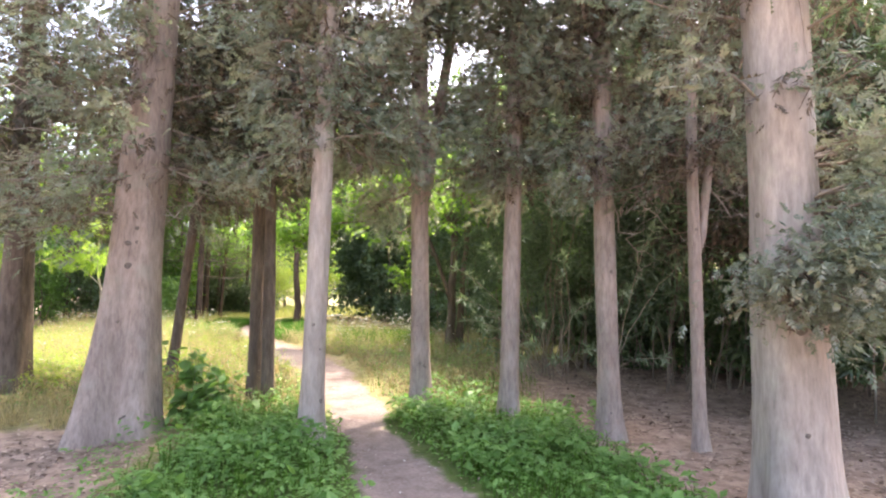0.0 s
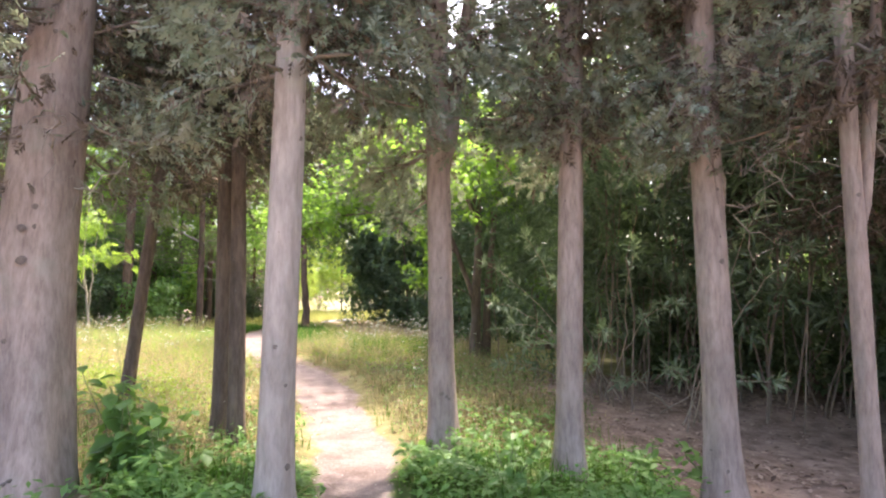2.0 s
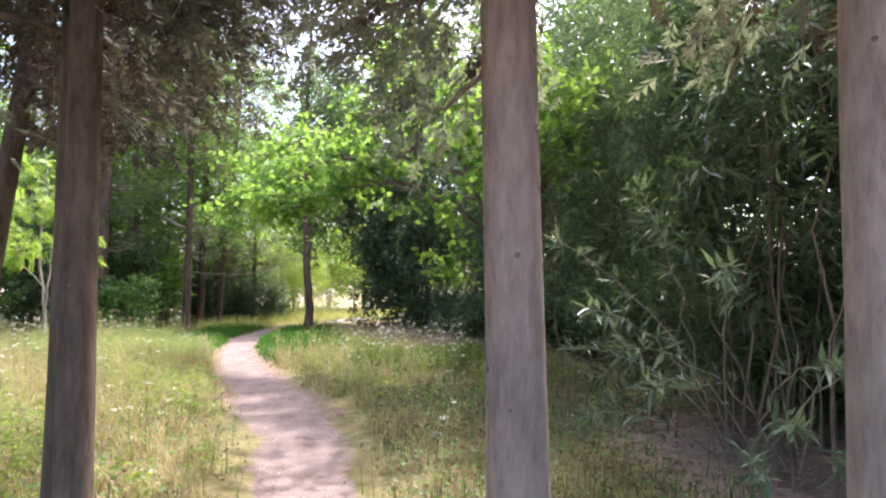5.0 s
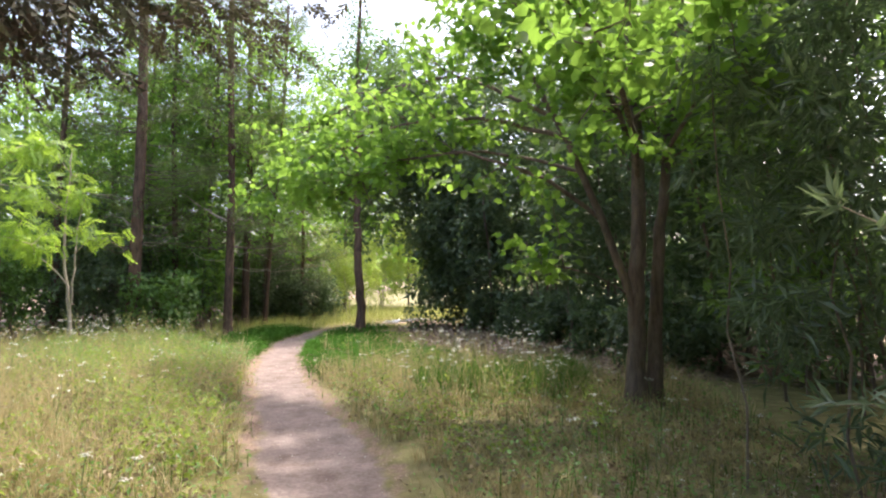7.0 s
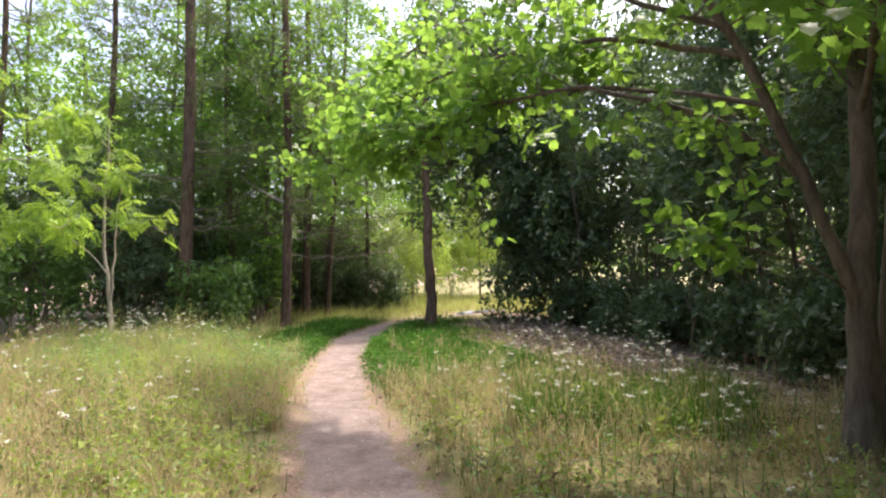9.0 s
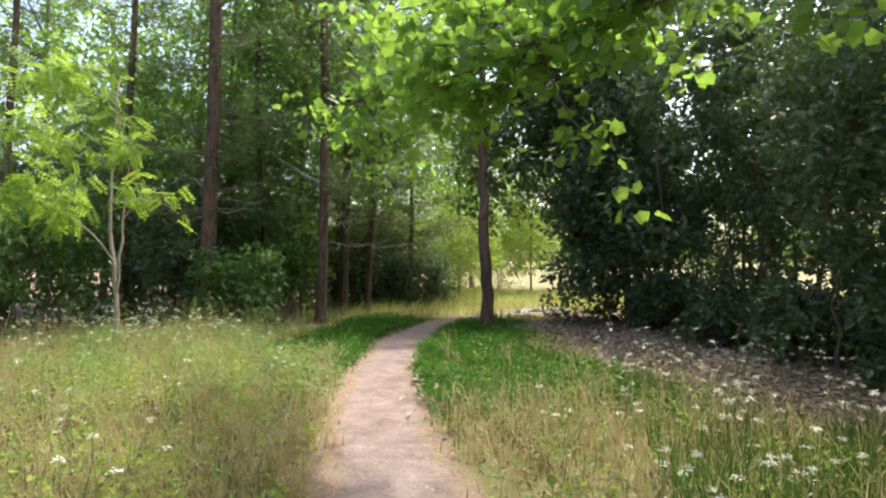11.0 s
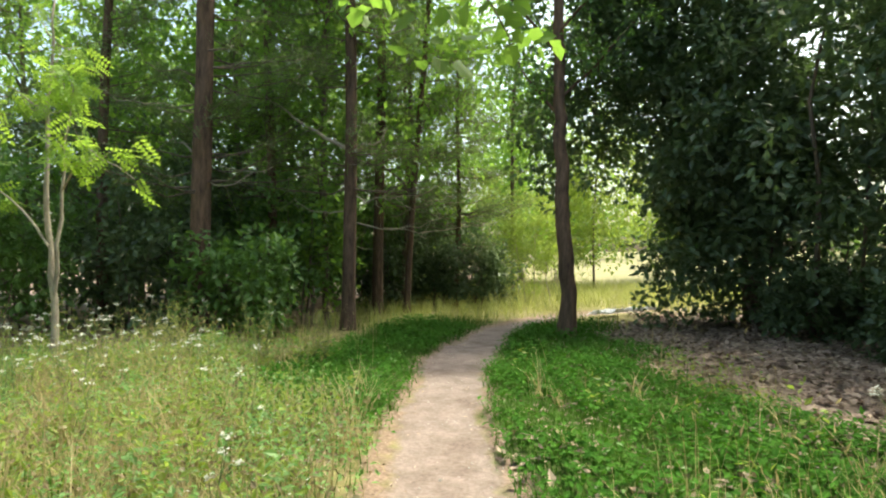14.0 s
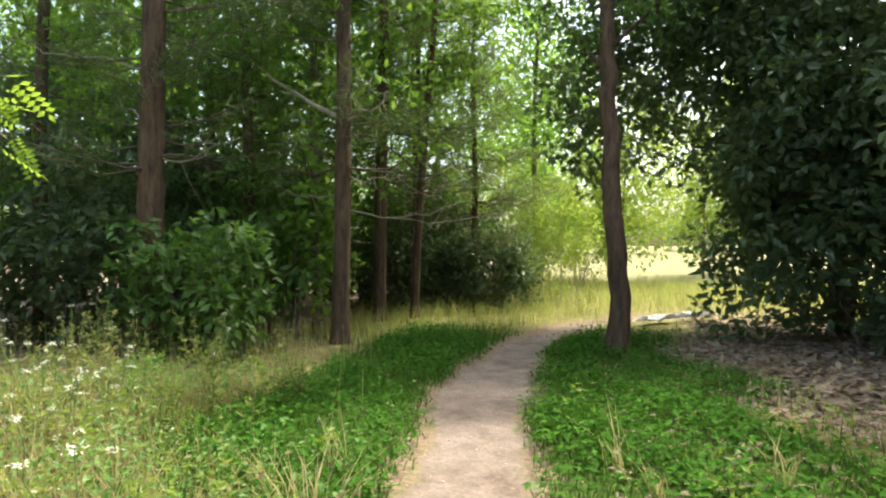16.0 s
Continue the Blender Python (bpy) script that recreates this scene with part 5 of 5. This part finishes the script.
_weed_leaf = weed_leaf()
leafy_weed(-1.98, 7.35, 1.1, 301, "tall broad-leaved weed at the foot of a cypress", 0.20, 9)
leafy_weed(-1.75, 7.1, 0.7, 302, "broad-leaved weed at the foot of a cypress", 0.19, 7)
leafy_weed(-1.5, 6.9, 0.45, 303, "low broad-leaved weed beside a cypress", 0.16, 6)
leafy_weed(1.1, 6.6, 0.35, 304, "low broad-leaved weed beside a cypress", 0.12, 4)
leafy_weed(1.95, 6.3, 0.35, 305, "low broad-leaved weed beside a cypress", 0.12, 4)
leafy_weed(0.75, 6.9, 0.3, 306, "low broad-leaved weed beside a cypress", 0.12, 3)
leafy_weed(2.25, 6.95, 0.4, 308, "low broad-leaved weed on bare earth", 0.13, 4)
leafy_weed(3.0, 7.3, 0.3, 309, "low broad-leaved weed on bare earth", 0.12, 3)
leafy_weed(1.35, 7.4, 0.4, 310, "low broad-leaved weed beside a cypress", 0.13, 4)
leafy_weed(2.35, 5.2, 0.25, 307, "low broad-leaved weed on bare earth", 0.12, 3)


def wild_carrot(seed, height, wide=0.030):
    """A wild carrot: thin branching stalk with flat white flower heads."""
    rng = np.random.default_rng(seed)
    plant = thing("wild_carrot", 0, 0, "wild carrot with flat white flower heads", "wildflower", "wild carrots in the meadow", 0.0)
    h = Heap()
    tops = []
    main = bent((0, 0, -0.02), (rng.normal(0, 0.05), rng.normal(0, 0.05), height), 0, 6, rng, 0.012)
    h.add(*tube(main, np.linspace(0.004, 0.002, 6), 4))
    tops.append(main[-1])
    for k in range(rng.integers(1, 4)):
        s = main[rng.integers(2, 5)]
        e = s + [rng.normal(0, 0.10), rng.normal(0, 0.10), rng.uniform(0.1, 0.3)]
        h.add(*tube(bent(s, e, 0.02, 4, rng, 0.008), [0.003, 0.0025, 0.002, 0.0015], 4))
        tops.append(e)
    stalk = part("stalk", h.mesh("stalk", STALK), plant)
    for c in tops:
        f = Heap()
        w = wide * rng.uniform(0.67, 1.33)
        n = 20 if wide < 0.04 else 44
        o = ball(rng, n, (w, w, 0.012 if wide < 0.04 else 0.026))
        scatter(f, KITE, c + o, rng.normal(0, 1, (n, 3)) * [1, 1, 0.3], rng.uniform(0.014, 0.024, n), rng, 0.9)
        part("flower_head", f.mesh("flower_head", PETAL, False), plant, "white lacy flower head")
    return plant


def plant_carrots():
    rng = np.random.default_rng(320)
    kinds = [wild_carrot(321 + k, 0.45 + 0.08 * k) for k in range(5)]
    full = [wild_carrot(331 + k, 0.5 + 0.1 * k, 0.046) for k in range(2)]
    x, y = pick(rng, 900, (-9.0, 9.5, 2.6, 23.0), lambda a, b: meadow_weight(a, b) * soft_step(off_track(a, b), 0.3, 0.8) * (0.3 + 0.7 * patchy(a, b, 0.8, 1.0)))
    spots = list(zip(x, y))[:100]
    rx, ry = rng.uniform(-0.8, 1.4, 60), rng.uniform(14.2, 19.2, 60)
    spots += [(a, b) for a, b in zip(rx, ry) if off_track(a, b) > 0.5]
    lx, ly = rng.uniform(-9.5, -6.2, 40), rng.uniform(18.6, 20.6, 40)
    spots += list(zip(lx, ly))
    for n, (a, b) in enumerate(spots):
        m = pose(a, b, float(ground_z(a, b)), rng.uniform(-6, 6), rng.uniform(-6, 6), rng.uniform(0, 360))
        if n < len(kinds):
            kinds[n].matrix_world = m
        elif full and a > -0.9 and b > 14.1:
            full.pop().matrix_world = m
        else:
            copy_thing(kinds[n % 5], m)


plant_carrots()


def tall_weed(x, y, height, seed):
    """A tall branching wayside weed with narrow leaves up its stalk."""
    rng = np.random.default_rng(seed)
    plant = thing("tall_weed", x, y, "tall spindly green weed with narrow leaves", "weed", "tall weeds at the meadow edge")
    for k in range(rng.integers(2, 5)):
        e = np.array([rng.normal(0, 0.16), rng.normal(0, 0.16), height * rng.uniform(0.6, 1.0)])
        q = bent((rng.normal(0, 0.03), rng.normal(0, 0.03), -0.03), e, 0, 9, rng, 0.02)
        h, l = Heap(), Heap()
        h.add(*tube(q, np.linspace(0.006, 0.002, 9), 5))
        n = int(46 * height)
        i = rng.integers(1, 9, n)
        scatter(l, NARROW, q[i] + rng.normal(0, 0.015, (n, 3)), rng.normal(0, 1, (n, 3)) * [1, 1, 0.3] + [0, 0, 0.5], rng.uniform(0.05, 0.12, n) * (1.2 - i / 12), rng, 0.4)
        s = part("stalk", h.mesh("stalk", STALK), plant)
        tagged(part("foliage", l.mesh("foliage", BRIGHT_GRASS, False), s), kind="stuff")


def plant_tall_weeds():
    rng = np.random.default_rng(340)
    for k in range(34):
        if k < 24:
            x, y = rng.uniform(-9.6, -5.4), rng.uniform(19.8, 21.8)
        else:
            x, y = rng.uniform(-5.6, -3.2), rng.uniform(28.5, 31.5)
        tall_weed(x, y, rng.uniform(0.55, 1.0), 341 + k)


plant_tall_weeds()


def stone(x, y, size, seed, label, mat=STONE):
    rng = np.random.default_rng(seed)
    bm = bmesh.new()
    bmesh.ops.create_icosphere(bm, subdivisions=2, radius=1.0)
    for v in bm.verts:
        v.co *= 1 + 0.22 * noise.noise(v.co * 1.6 + Vector((seed, 0, 0)))
        v.co = Vector((v.co.x * size, v.co.y * size * 0.75, v.co.z * size * 0.55))
    me = bpy.data.meshes.new("stone")
    bm.to_mesh(me)
    bm.free()
    me.materials.append(mat)
    ob = tagged(new("stone", me), label, "stone")
    ob.matrix_world = pose(x, y, float(ground_z(x, y)) + size * 0.25, 0, 0, rng.uniform(0, 360))


stone(0.55, 11.0, 0.06, 401, "pale rounded stone in the meadow grass")
stone(-3.75, 6.3, 0.07, 402, "flat pale stone on bare earth")
stone(-0.9, 18.9, 0.05, 403, "pale stone in the turf")


def plastic_sheet():
    """A crumpled white sheet lying on the grass beyond the slim tree."""
    n, m = 34, 16
    u, v = np.meshgrid(np.linspace(0, 1, n), np.linspace(0, 1, m))
    x = -2.35 + 1.15 * u + 0.35 * (v - 0.5) + 0.05 * np.sin(9 * v)
    y = 27.5 + 0.75 * u + 0.55 * (v - 0.5) * (1 - 0.4 * u) + 0.06 * np.sin(11 * u)
    rng = np.random.default_rng(410)
    z = ground_z(x, y) + 0.09 + 0.07 * np.abs(np.sin(8 * u + 5 * v) * np.cos(13 * v - 4 * u)) + rng.normal(0, 0.012, u.shape)
    p = np.stack([x, y, z], -1).reshape(-1, 3)
    c = p.mean(0)
    i = (np.arange(m - 1)[:, None] * n + np.arange(n - 1)[None]).ravel()
    q = np.stack([i, i + 1, i + n + 1, i + n], -1)
    low = p - [0, 0, 0.004]
    k = len(p)
    me = make_mesh("plastic_sheet", np.concatenate([p, low]) - c, [np.concatenate([q, q[:, ::-1] + k])], SHEET, False)
    ob = tagged(new("plastic_sheet", me), "crumpled white plastic sheet lying on the grass", "sheet")
    ob.location = c


plastic_sheet()
